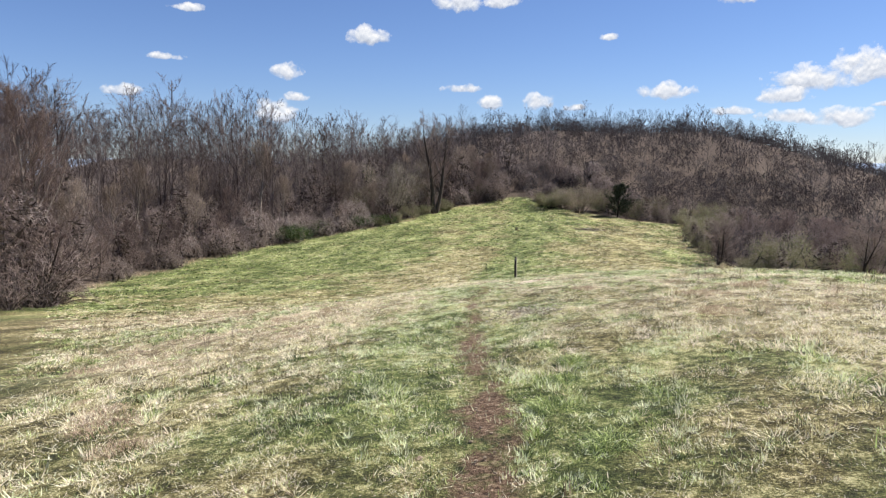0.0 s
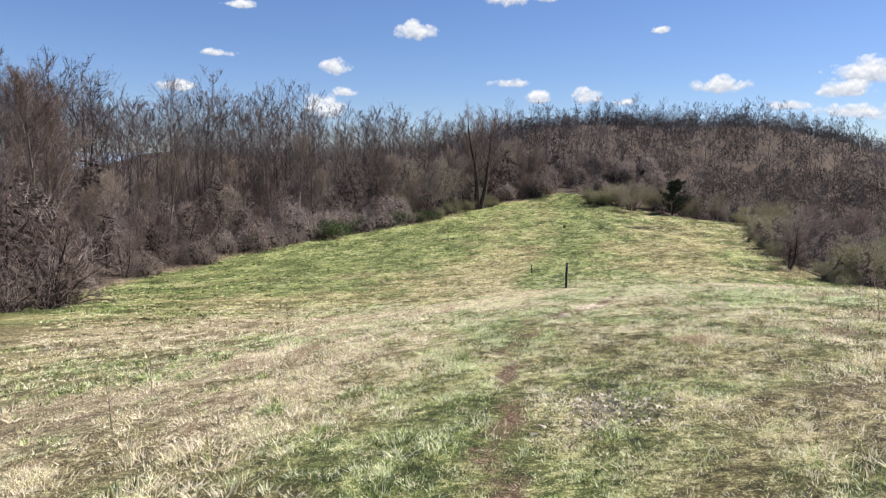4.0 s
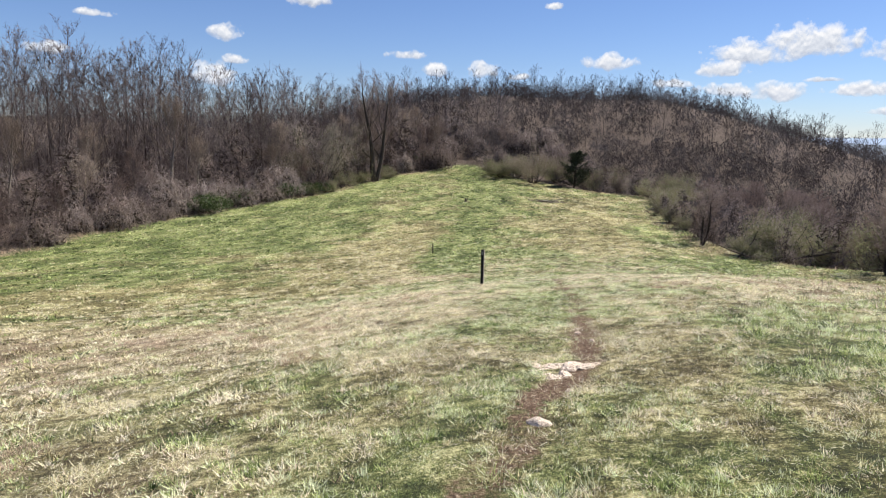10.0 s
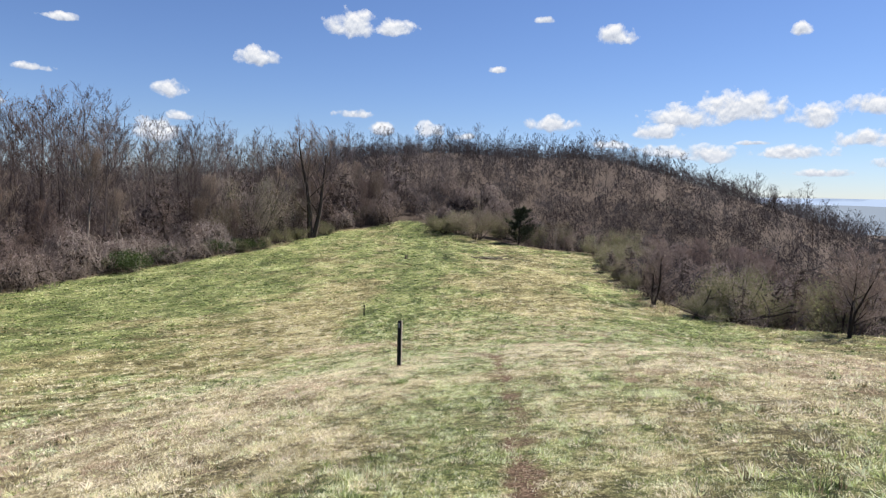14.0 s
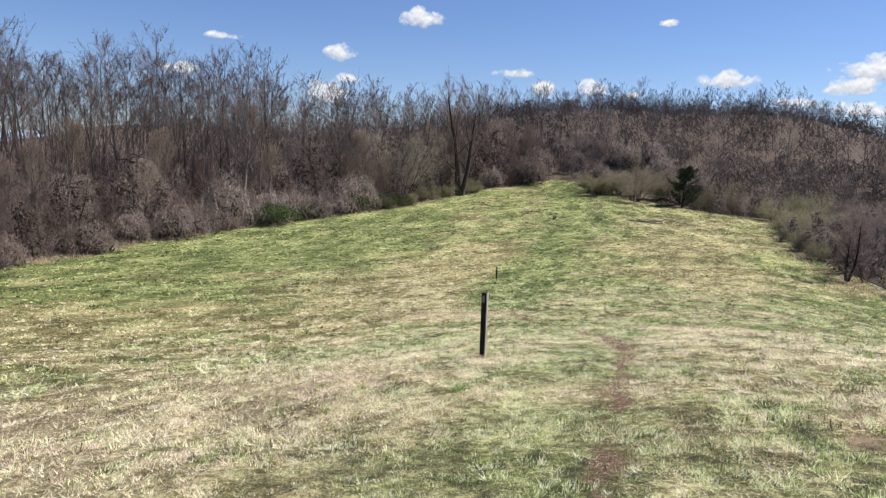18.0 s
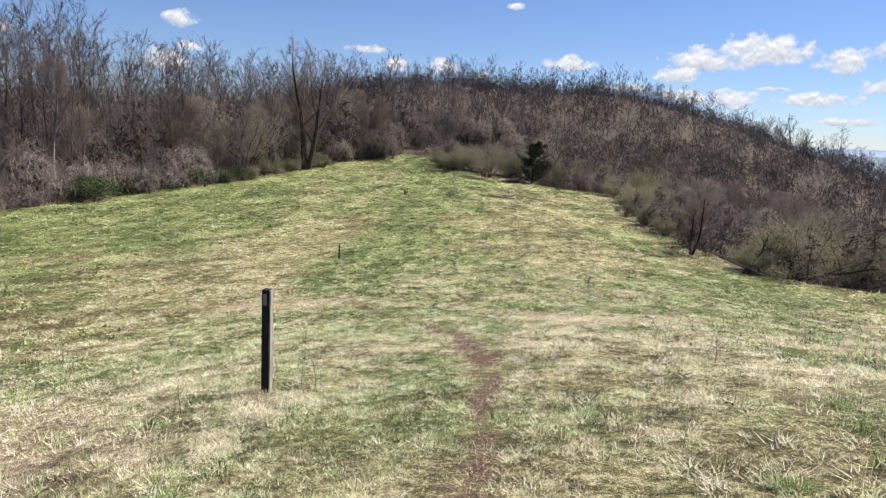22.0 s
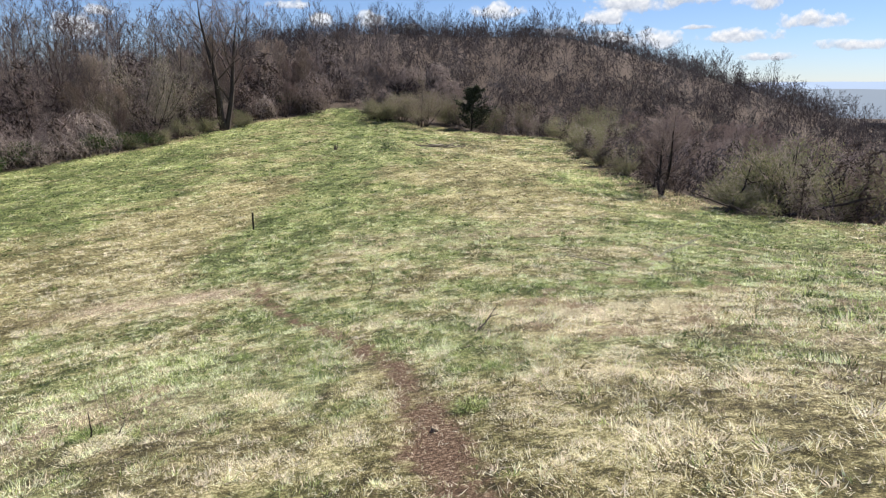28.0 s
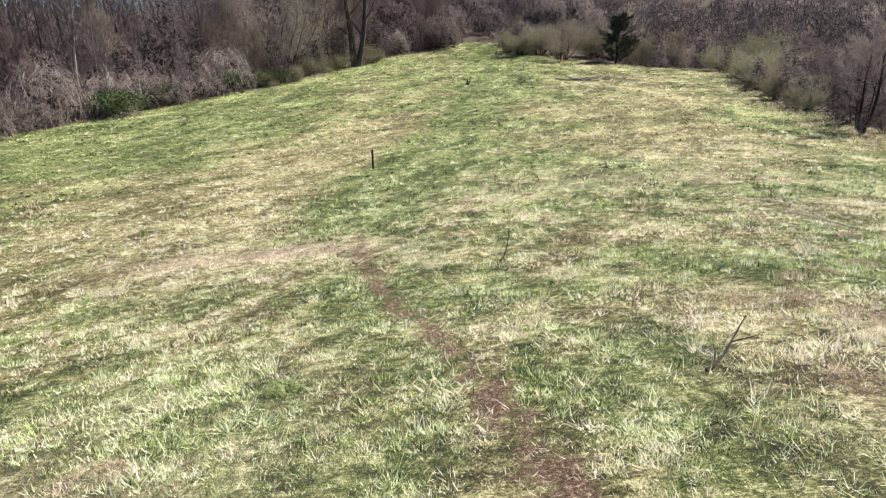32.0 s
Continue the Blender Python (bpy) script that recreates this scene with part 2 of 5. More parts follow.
def ramp(n, l, fac, *stops):
    r = n.new("ShaderNodeValToRGB")
    e = r.color_ramp.elements
    while len(e) < len(stops):
        e.new(0.5)
    for k, (p, c) in zip(e, stops):
        k.position, k.color = p, (*c, 1)
    l.new(fac, r.inputs[0])
    return r.outputs[0]


def blend(n, l, fac, a, b, kind="MIX"):
    m = n.new("ShaderNodeMix")
    m.data_type, m.blend_type = "RGBA", kind
    for v, i in ((fac, 0), (a, 6), (b, 7)):
        if isinstance(v, (int, float)):
            m.inputs[i].default_value = v
        elif isinstance(v, tuple):
            m.inputs[i].default_value = (*v, 1)
        else:
            l.new(v, m.inputs[i])
    return m.outputs[2]


def sums(n, l, op, a, b, clamp=False):
    m = n.new("ShaderNodeMath")
    m.operation, m.use_clamp = op, clamp
    for v, i in ((a, 0), (b, 1)):
        if isinstance(v, (int, float)):
            m.inputs[i].default_value = v
        else:
            l.new(v, m.inputs[i])
    return m.outputs[0]


def bump(n, l, b, fac, strength, distance):
    k = n.new("ShaderNodeBump")
    k.inputs["Strength"].default_value, k.inputs["Distance"].default_value = strength, distance
    l.new(fac, k.inputs["Height"])
    l.new(k.outputs[0], b.inputs["Normal"])


def attribute(n, name):
    a = n.new("ShaderNodeAttribute")
    a.attribute_name = name
    return a.outputs["Fac"]


def ground_material():
    m, n, l, b = shader("meadow_ground", 0.95)
    fine = noise_at(n, l, 48, 5, 0.8)
    tuft = noise_at(n, l, 7.0, 6, 0.8)
    mid = noise_at(n, l, 1.3, 5, 0.7)
    wide = noise_at(n, l, 0.3, 4, 0.6)
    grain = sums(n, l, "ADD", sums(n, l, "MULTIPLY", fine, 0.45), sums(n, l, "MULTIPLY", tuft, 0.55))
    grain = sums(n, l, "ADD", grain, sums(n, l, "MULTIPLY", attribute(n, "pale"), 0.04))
    # low stops kept very dark: shade in the gaps between tufts, painted into the turf
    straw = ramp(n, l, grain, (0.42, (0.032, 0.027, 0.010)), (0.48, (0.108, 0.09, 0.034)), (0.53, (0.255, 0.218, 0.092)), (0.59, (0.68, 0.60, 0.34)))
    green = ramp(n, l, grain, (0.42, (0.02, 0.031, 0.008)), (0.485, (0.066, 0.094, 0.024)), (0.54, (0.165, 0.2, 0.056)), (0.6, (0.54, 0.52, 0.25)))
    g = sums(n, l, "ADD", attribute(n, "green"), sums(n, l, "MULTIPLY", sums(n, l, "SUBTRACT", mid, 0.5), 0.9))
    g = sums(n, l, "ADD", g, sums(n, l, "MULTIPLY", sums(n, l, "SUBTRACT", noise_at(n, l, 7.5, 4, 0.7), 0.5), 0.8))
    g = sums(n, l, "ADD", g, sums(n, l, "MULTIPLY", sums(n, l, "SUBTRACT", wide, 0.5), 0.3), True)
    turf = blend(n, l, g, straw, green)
    rusty = ramp(n, l, grain, (0.40, (0.13, 0.085, 0.055)), (0.5, (0.42, 0.31, 0.22)), (0.6, (0.72, 0.60, 0.47)))
    turf = blend(n, l, sums(n, l, "MULTIPLY", attribute(n, "rust"), 0.8), turf, rusty)
    earth = ramp(n, l, noise_at(n, l, 26, 6, 0.85), (0.38, (0.045, 0.027, 0.016)), (0.5, (0.145, 0.088, 0.053)), (0.57, (0.28, 0.185, 0.12)), (0.63, (0.58, 0.46, 0.33)))
    worn = sums(n, l, "ADD", attribute(n, "soil"), sums(n, l, "MULTIPLY", sums(n, l, "SUBTRACT", noise_at(n, l, 6, 5, 0.75), 0.5), 1.5))
    worn = ramp(n, l, worn, (0.36, (0, 0, 0)), (0.66, (1, 1, 1)))
    turf = blend(n, l, worn, turf, earth)
    litter = ramp(n, l, noise_at(n, l, 3, 6, 0.7), (0.3, (0.04, 0.029, 0.022)), (0.55, (0.095, 0.07, 0.054)), (0.75, (0.19, 0.145, 0.112)))
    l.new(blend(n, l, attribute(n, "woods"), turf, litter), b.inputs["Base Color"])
    bump(n, l, b, sums(n, l, "ADD", fine, sums(n, l, "MULTIPLY", tuft, 2.5)), 0.8, 0.05)
    return m


def island_material(name, stops, rough=0.8, sheer=0.0, tone=0.0, own=0.0, stretch=1.0):
    """Blades, leaves and twigs: each piece has a shade of its own."""
    m, n, l, b = shader(name, rough)
    r = n.new("ShaderNodeNewGeometry").outputs["Random Per Island"]
    if tone:
        r = sums(n, l, "ADD", sums(n, l, "MULTIPLY", r, 1 - tone), sums(n, l, "MULTIPLY", attribute(n, "tone"), tone))
        r = sums(n, l, "ADD", sums(n, l, "MULTIPLY", r, stretch), 0.5 - 0.5 * stretch, True)
    if own:
        r = sums(n, l, "ADD", sums(n, l, "MULTIPLY", r, 1 - own), sums(n, l, "MULTIPLY", n.new("ShaderNodeObjectInfo").outputs["Random"], own))
    c = ramp(n, l, r, *stops)
    l.new(c, b.inputs["Base Color"])
    if sheer:
        t = n.new("ShaderNodeBsdfTranslucent")
        l.new(c, t.inputs[0])
        x = n.new("ShaderNodeMixShader")
        x.inputs[0].default_value = sheer
        l.new(b.outputs[0], x.inputs[1])
        l.new(t.outputs[0], x.inputs[2])
        l.new(x.outputs[0], n["Material Output"].inputs[0])
    return m


def bark_material(name, dark, light, scale=3.0):
    m, n, l, b = shader(name, 0.95)
    grain = noise_at(n, l, scale, 5, 0.7, "Object", (6, 6, 1))
    r = n.new("ShaderNodeObjectInfo").outputs["Random"]
    c = ramp(n, l, sums(n, l, "ADD", grain, sums(n, l, "MULTIPLY", sums(n, l, "SUBTRACT", r, 0.5), 0.35)), (0.3, dark), (0.7, light))
    l.new(c, b.inputs["Base Color"])
    bump(n, l, b, grain, 0.8, 0.03)
    return m


def stone_material(name, dark, light):
    m, n, l, b = shader(name, 0.9)
    c = ramp(n, l, noise_at(n, l, 7, 6, 0.7), (0.3, dark), (0.62, light))
    l.new(c, b.inputs["Base Color"])
    bump(n, l, b, noise_at(n, l, 25, 5, 0.7), 0.7, 0.02)
    return m


GROUND = ground_material()
STRAW = island_material("dry_grass", ((0.0, (0.097, 0.080, 0.035)), (0.2, (0.272, 0.231, 0.105)), (0.38, (0.601, 0.529, 0.273)), (0.55, (0.912, 0.844, 0.525)), (0.85, (0.941, 0.902, 0.704)), (1.0, (0.892, 0.776, 0.619))), 0.5, 0.4, 0.66, 0.0, 1.95)
GREEN = island_material("green_grass", ((0.0, (0.044, 0.069, 0.021)), (0.25, (0.145, 0.201, 0.062)), (0.5, (0.345, 0.431, 0.137)), (0.72, (0.626, 0.708, 0.271)), (1.0, (0.894, 0.921, 0.637))), 0.5, 0.4, 0.66, 0.0, 1.95)
BLANCHED = island_material("blanched_grass", ((0.0, (0.285, 0.229, 0.134)), (0.35, (0.589, 0.505, 0.335)), (0.7, (0.856, 0.790, 0.570)), (1.0, (0.894, 0.847, 0.653))), 0.5, 0.4, 0.55)
RUST = island_material("russet_stalks", ((0.0, (0.19, 0.13, 0.09)), (0.5, (0.56, 0.42, 0.30)), (1.0, (0.88, 0.73, 0.56))), 0.8, 0.35, 0.55)
BARK = bark_material("grey_bark", (0.075, 0.06, 0.048), (0.27, 0.23, 0.19))
BARK_DARK = bark_material("dark_bark", (0.024, 0.018, 0.015), (0.095, 0.075, 0.062))
TWIGS = island_material("twigs", ((0.0, (0.123, 0.091, 0.071)), (0.5, (0.288, 0.224, 0.178)), (1.0, (0.511, 0.425, 0.351))), 0.9, 0.3, 0.0, 0.7)
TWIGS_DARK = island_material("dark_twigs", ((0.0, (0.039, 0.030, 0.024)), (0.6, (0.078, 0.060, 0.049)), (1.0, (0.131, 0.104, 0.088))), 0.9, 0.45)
TWIGS_PURPLE = island_material("reddish_twigs", ((0.0, (0.093, 0.065, 0.057)), (0.5, (0.224, 0.165, 0.144)), (1.0, (0.398, 0.326, 0.288))), 0.9, 0.3, 0.0, 0.7)
VINES = island_material("grey_vines", ((0.0, (0.143, 0.108, 0.093)), (0.5, (0.278, 0.220, 0.193)), (1.0, (0.470, 0.404, 0.360))), 0.9, 0.3, 0.0, 0.5)
BUDS = island_material("budding_leaves", ((0.0, (0.139, 0.143, 0.074)), (0.6, (0.235, 0.235, 0.122)), (1.0, (0.314, 0.307, 0.178))), 0.8, 0.45, 0.0, 0.4)
DRAPE = island_material("mauve_vines", ((0.0, (0.110, 0.079, 0.070)), (0.45, (0.255, 0.195, 0.177)), (0.8, (0.384, 0.318, 0.291)), (1.0, (0.458, 0.398, 0.361))), 0.9, 0.3, 0.0, 0.75)
LEAVES_DARK = island_material("dark_evergreen_leaves", ((0.0, (0.017, 0.035, 0.010)), (0.6, (0.052, 0.087, 0.022)), (1.0, (0.122, 0.157, 0.044))), 0.5, 0.2)
CEDAR = island_material("cedar_sprays", ((0.0, (0.012, 0.018, 0.010)), (0.7, (0.035, 0.045, 0.022)), (1.0, (0.07, 0.075, 0.04))), 0.8, 0.1)
# DISTANT follows WOODLAND's ramp at about half its values
DISTANT = island_material("woodland_dark", ((0.0, (0.023, 0.018, 0.019)), (0.35, (0.049, 0.041, 0.043)), (0.65, (0.075, 0.065, 0.067)), (0.9, (0.089, 0.082, 0.088)), (1.0, (0.082, 0.083, 0.069))), 0.95, 0.45, 0.92, 0.0, 1.0)
WOODLAND = island_material("woodland_pale", ((0.0, (0.050, 0.037, 0.035)), (0.35, (0.109, 0.084, 0.079)), (0.65, (0.166, 0.133, 0.124)), (0.9, (0.242, 0.199, 0.189)), (1.0, (0.221, 0.203, 0.149))), 0.95, 0.45, 0.92, 0.0, 1.0)
STONE = stone_material("pale_stone", (0.30, 0.215, 0.155), (0.82, 0.69, 0.56))
PEBBLE = stone_material("path_stone", (0.19, 0.135, 0.09), (0.46, 0.37, 0.27))


# ---- mesh helpers ----
def mesh_of(name, verts, tris, material, smooth=False):
    """A mesh from arrays of corners and triangles."""
    verts, tris = np.asarray(verts, np.float32).reshape(-1, 3), np.asarray(tris, np.int32).reshape(-1, 3)
    me = bpy.data.meshes.new(name)
    me.vertices.add(len(verts))
    me.vertices.foreach_set("co", verts.ravel())
    me.loops.add(tris.size)
    me.loops.foreach_set("vertex_index", tris.ravel())
    me.polygons.add(len(tris))
    me.polygons.foreach_set("loop_start", np.arange(0, tris.size, 3, dtype=np.int32))
    me.polygons.foreach_set("use_smooth", np.full(len(tris), smooth))
    me.update(calc_edges=True)
    me.materials.append(material)
    return me


def part(name, me, parent, label=""):
    ob = new(name, me)
    ob.parent = parent
    return tagged(ob, label)


def part_bm(name, bm, material, parent, label="", smooth=False):
    me = bpy.data.meshes.new(name)
    bm.to_mesh(me)
    bm.free()
    me.materials.append(material)
    if smooth:
        me.polygons.foreach_set("use_smooth", np.full(len(me.polygons), True))
    return part(name, me, parent, label)


def standing(x, y, turn=0.0, size=1.0, sink=0.05, lean=0.0):
    return Matrix.Translation((x, y, float(height(x, y)) - sink)) @ pose(0, 0, 0, lean, 0, turn) @ Matrix.Scale(size, 4)


# ---- the ground, one sheet ----
def stepped(*runs):
    out = []
    for a, b, step in runs:
        out += list(np.arange(a, b, step))
    return np.array(out + [runs[-1][1]])


gx = stepped((-4500, -600, 300), (-600, -120, 20), (-120, -52, 4), (-52, -14, 1.2), (-14, -4, 0.6), (-4, 5, 0.25), (5, 14, 0.6), (14, 32, 1.2), (32, 120, 4), (120, 600, 20), (600, 4500, 300))
gy = stepped((-4500, -600, 300), (-600, -60, 30), (-60, -6, 3), (-6, 58, 0.36), (58, 100, 1.0), (100, 164, 1.5), (164, 360, 6), (360, 900, 30), (900, 4500, 300))
GX, GY = np.meshgrid(gx, gy)
GZ = height(GX, GY) - 0.035 * bare(GX, GY)
cols = len(gx)
k = (np.arange(len(gy) - 1)[:, None] * cols + np.arange(cols - 1)).ravel()
ground_tris = np.concatenate([np.stack([k, k + 1, k + cols + 1], 1), np.stack([k, k + cols + 1, k + cols], 1)])
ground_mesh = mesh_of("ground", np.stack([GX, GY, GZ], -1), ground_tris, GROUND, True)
for key, field in (("soil", bare), ("green", lush), ("pale", pallor), ("rust", rust), ("woods", in_woods)):
    a = ground_mesh.attributes.new(key, "FLOAT", "POINT")
    a.data.foreach_set("value", field(GX, GY).astype(np.float32).ravel())
ground = tagged(new("ground", ground_mesh), "sloping spring meadow of straw and green turf with a worn earth path", "ground", "", "structure")


# ---- far ridges ----
def ridge(name, far, base, crest, material, seed):
    a = np.radians(np.linspace(-75, 80, 260))
    top = crest + crest * 0.25 * np.sin(a * 9 + seed) + crest * 0.12 * np.sin(a * 23 + 2 * seed) + crest * 0.04 * np.sin(a * 90 + seed)
    ring = [np.stack([np.sin(a) * (far + o), np.cos(a) * (far + o), z], -1) for o, z in ((-300, 0 * a + base), (0, top), (400, 0 * a + base))]
    n = len(a)
    q = np.concatenate([r * n + np.arange(n - 1) for r in (0, 1)])
    tris = np.concatenate([np.stack([q, q + 1, q + n + 1], 1), np.stack([q, q + n + 1, q + n], 1)])
    return tagged(new(name, mesh_of(name, np.concatenate(ring), tris, material, True)), "hazy blue wooded ridge on the horizon", "hill", "", "structure")


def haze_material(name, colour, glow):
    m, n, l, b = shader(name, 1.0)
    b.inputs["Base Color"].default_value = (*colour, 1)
    # aerial haze put in as a bluish glow of the surface
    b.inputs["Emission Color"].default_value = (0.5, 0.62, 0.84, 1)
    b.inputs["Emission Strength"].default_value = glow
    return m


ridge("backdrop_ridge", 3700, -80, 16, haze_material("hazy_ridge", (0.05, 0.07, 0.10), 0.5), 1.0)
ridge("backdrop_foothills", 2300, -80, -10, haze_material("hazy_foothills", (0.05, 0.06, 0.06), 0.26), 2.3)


# ---- clouds ----
def cloud_material():
    m, n, l, b = shader("cloud", 1.0)
    c = n.new("ShaderNodeTexCoord").outputs["Object"]
    place = n.new("ShaderNodeNewGeometry").outputs["Position"]

    def puffs(lift):
        up = n.new("ShaderNodeVectorMath")
        up.operation = "ADD"
        up.inputs[1].default_value = (0, 0, lift)
        l.new(place, up.inputs[0])
        t = n.new("ShaderNodeTexNoise")
        t.inputs["Scale"].default_value, t.inputs["Detail"].default_value, t.inputs["Roughness"].default_value, t.inputs["Distortion"].default_value = 0.0125, 6, 0.55, 0.2
        l.new(up.outputs[0], t.inputs["Vector"])
        return t.outputs["Fac"]

    here, above = puffs(0.0), puffs(16.0)
    axes = n.new("ShaderNodeSeparateXYZ")
    l.new(c, axes.inputs[0])
    length = n.new("ShaderNodeVectorMath")
    length.operation = "LENGTH"
    l.new(c, length.inputs[0])
    cover = sums(n, l, "SUBTRACT", sums(n, l, "MULTIPLY", here, 2.1), sums(n, l, "MULTIPLY", length.outputs["Value"], 1.15))
    under = sums(n, l, "MAXIMUM", sums(n, l, "SUBTRACT", sums(n, l, "MULTIPLY", axes.outputs["Y"], -1.0), 0.25), 0.0)
    cover = sums(n, l, "SUBTRACT", cover, sums(n, l, "MULTIPLY", under, 0.7))
    opaque = ramp(n, l, cover, (0.12, (0, 0, 0)), (0.34, (0.55, 0.55, 0.55)), (0.66, (1, 1, 1)))
    # bright tops and grey undersides are painted into the glow, not lit by the sun
    relief = sums(n, l, "MULTIPLY", sums(n, l, "SUBTRACT", here, above), 1.6)
    light = sums(n, l, "ADD", sums(n, l, "ADD", relief, 0.55), sums(n, l, "MULTIPLY", axes.outputs["Y"], 0.35), True)
    white = n.new("ShaderNodeEmission")
    l.new(ramp(n, l, light, (0.2, (0.46, 0.51, 0.62)), (0.55, (0.74, 0.78, 0.86)), (0.8, (0.98, 0.98, 1.0))), white.inputs[0])
    white.inputs[1].default_value = 0.6
    clear = n.new("ShaderNodeBsdfTransparent")
    x = n.new("ShaderNodeMixShader")
    l.new(opaque, x.inputs[0])
    l.new(clear.outputs[0], x.inputs[1])
    l.new(white.outputs[0], x.inputs[2])
    l.new(x.outputs[0], n["Material Output"].inputs[0])
    return m


CLOUD = cloud_material()
# heading, height, width and depth of each cloud, in degrees
CLOUDS = [
    (-8.5, 12.8, 4.0, 2.2), (-4.7, 12.7, 3.2, 1.4), (-15.8, 10.0, 3.9, 1.6), (-22.1, 7.2, 2.4, 1.4), (-21.2, 5.2, 2.1, 0.8), (-22.8, 4.0, 3.6, 1.9), (-7.9, 6.0, 3.3, 0.8), (-5.8, 4.9, 2.1, 1.1), (-1.8, 5.0, 2.4, 1.5),
    (1.0, 4.5, 1.7, 0.6), (3.7, 9.8, 1.7, 0.6), (8.0, 5.6, 3.8, 1.3), (12.7, 12.4, 3.0, 1.8), (-29.2, 11.5, 2.7, 0.6), (-30.9, 7.9, 2.4, 0.6), (7.2, 13.6, 2.4, 0.6), (22.1, 6.8, 6.8, 2.4), (18.5, 6.1, 6.7, 1.9),
    (16.1, 5.0, 4.3, 1.2), (27.1, 6.1, 3.9, 2.0), (19.8, 3.3, 4.9, 1.4), (16.6, 3.5, 4.0, 1.0), (25.6, 3.5, 6.0, 1.1), (27.7, 2.0, 4.5, 0.6), (23.2, 4.2, 2.6, 0.4), (25.8, 12.2, 1.7, 1.0), (12.5, 4.0, 3.2, 0.7),
    (30.6, 4.4, 5.0, 1.3), (31.0, 6.8, 4.6, 1.6), (-34.1, 5.3, 2.4, 0.9), (33.2, 2.7, 5.1, 0.8)
]
disc = bmesh.new()
bmesh.ops.create_circle(disc, cap_ends=True, segments=40, radius=1.0)
bmesh.ops.poke(disc, faces=disc.faces[:])
for v in disc.verts:
    v.co.z = 0.12 * (1 - v.co.length)
cloud_mesh = bpy.data.meshes.new("cloud")
disc.to_mesh(cloud_mesh)
cloud_mesh.materials.append(CLOUD)
for az, el, wide, tall in CLOUDS:
    far = 3900 + 3 * el
    at = Vector((math.sin(radians(az)) * math.cos(radians(el)), math.cos(radians(az)) * math.cos(radians(el)), math.sin(radians(el)))) * far
    ob = tagged(new("cloud", cloud_mesh), "small white fair-weather cloud in a blue sky", "cloud", "clouds", "structure")
    ob.matrix_world = look(at, (0, 0, 0)) @ Matrix.Rotation(math.pi, 4, "Y") @ Matrix.Diagonal((far * radians(wide) * 0.62, far * radians(tall) * 0.7, 60, 1))


# ---- growing trees and shrubs ----
class Wood:
    """Gathers tapered branches as corners and triangles."""

    def __init__(self):
        self.v, self.t = [], []

    def tube(self, pts, radii, sides=3):
        first = len(self.v)
        for i, (p, r) in enumerate(zip(pts, radii)):
            d = (pts[min(i + 1, len(pts) - 1)] - pts[max(i - 1, 0)])
            d = d / (np.linalg.norm(d) + 1e-9)
            u = np.cross(d, (0.31, 0.87, 0.38) if abs(d[1]) < 0.8 else (1.0, 0.0, 0.1))
            u /= np.linalg.norm(u)
            w = np.cross(d, u)
            for s in range(sides):
                a = 2 * math.pi * s / sides
                self.v.append(p + r * (math.cos(a) * u + math.sin(a) * w))
            if i:
                o = first + (i - 1) * sides
                for s in range(sides):
                    s2 = (s + 1) % sides
                    self.t += [(o + s, o + s2, o + sides + s2), (o + s, o + sides + s2, o + sides + s)]

    def spike(self, p, q, r):
        """A thin twig that ends in a point."""
        d = q - p
        u = np.cross(d, (0.3, 0.8, 0.52))
        u /= np.linalg.norm(u) + 1e-9
        w = np.cross(d, u)
        w /= np.linalg.norm(w) + 1e-9
        o = len(self.v)
        self.v += [p + r * u, p + r * (-0.5 * u + 0.87 * w), p + r * (-0.5 * u - 0.87 * w), q]
        self.t += [(o, o + 1, o + 3), (o + 1, o + 2, o + 3), (o + 2, o, o + 3)]

    def flake(self, p, q, r, rng):
        """A leaf, or a twig far off: one triangle."""
        d = q - p
        u = np.cross(d, rng.normal(size=3))
        u *= r / (np.linalg.norm(u) + 1e-9)
        o = len(self.v)
        self.v += [p + u, p - u, q]
        self.t.append((o, o + 1, o + 2))

    def mesh(self, name, material):
        return mesh_of(name, np.array(self.v), np.array(self.t), material)


def unit(v):
    return v / (np.linalg.norm(v) + 1e-9)


def along(pts, f):
    x = f * (len(pts) - 1)
    i = min(int(x), len(pts) - 2)
    return pts[i] + (pts[i + 1] - pts[i]) * (x - i)


def curve(p, d, length, steps, rise, rng, wild=0.15):
    pts, step = [p], length / steps
    for _ in range(steps):
        d = unit(d + np.array((0, 0, rise / steps)) + rng.normal(0, wild, 3))
        pts.append(pts[-1] + d * step)
    return np.array(pts)


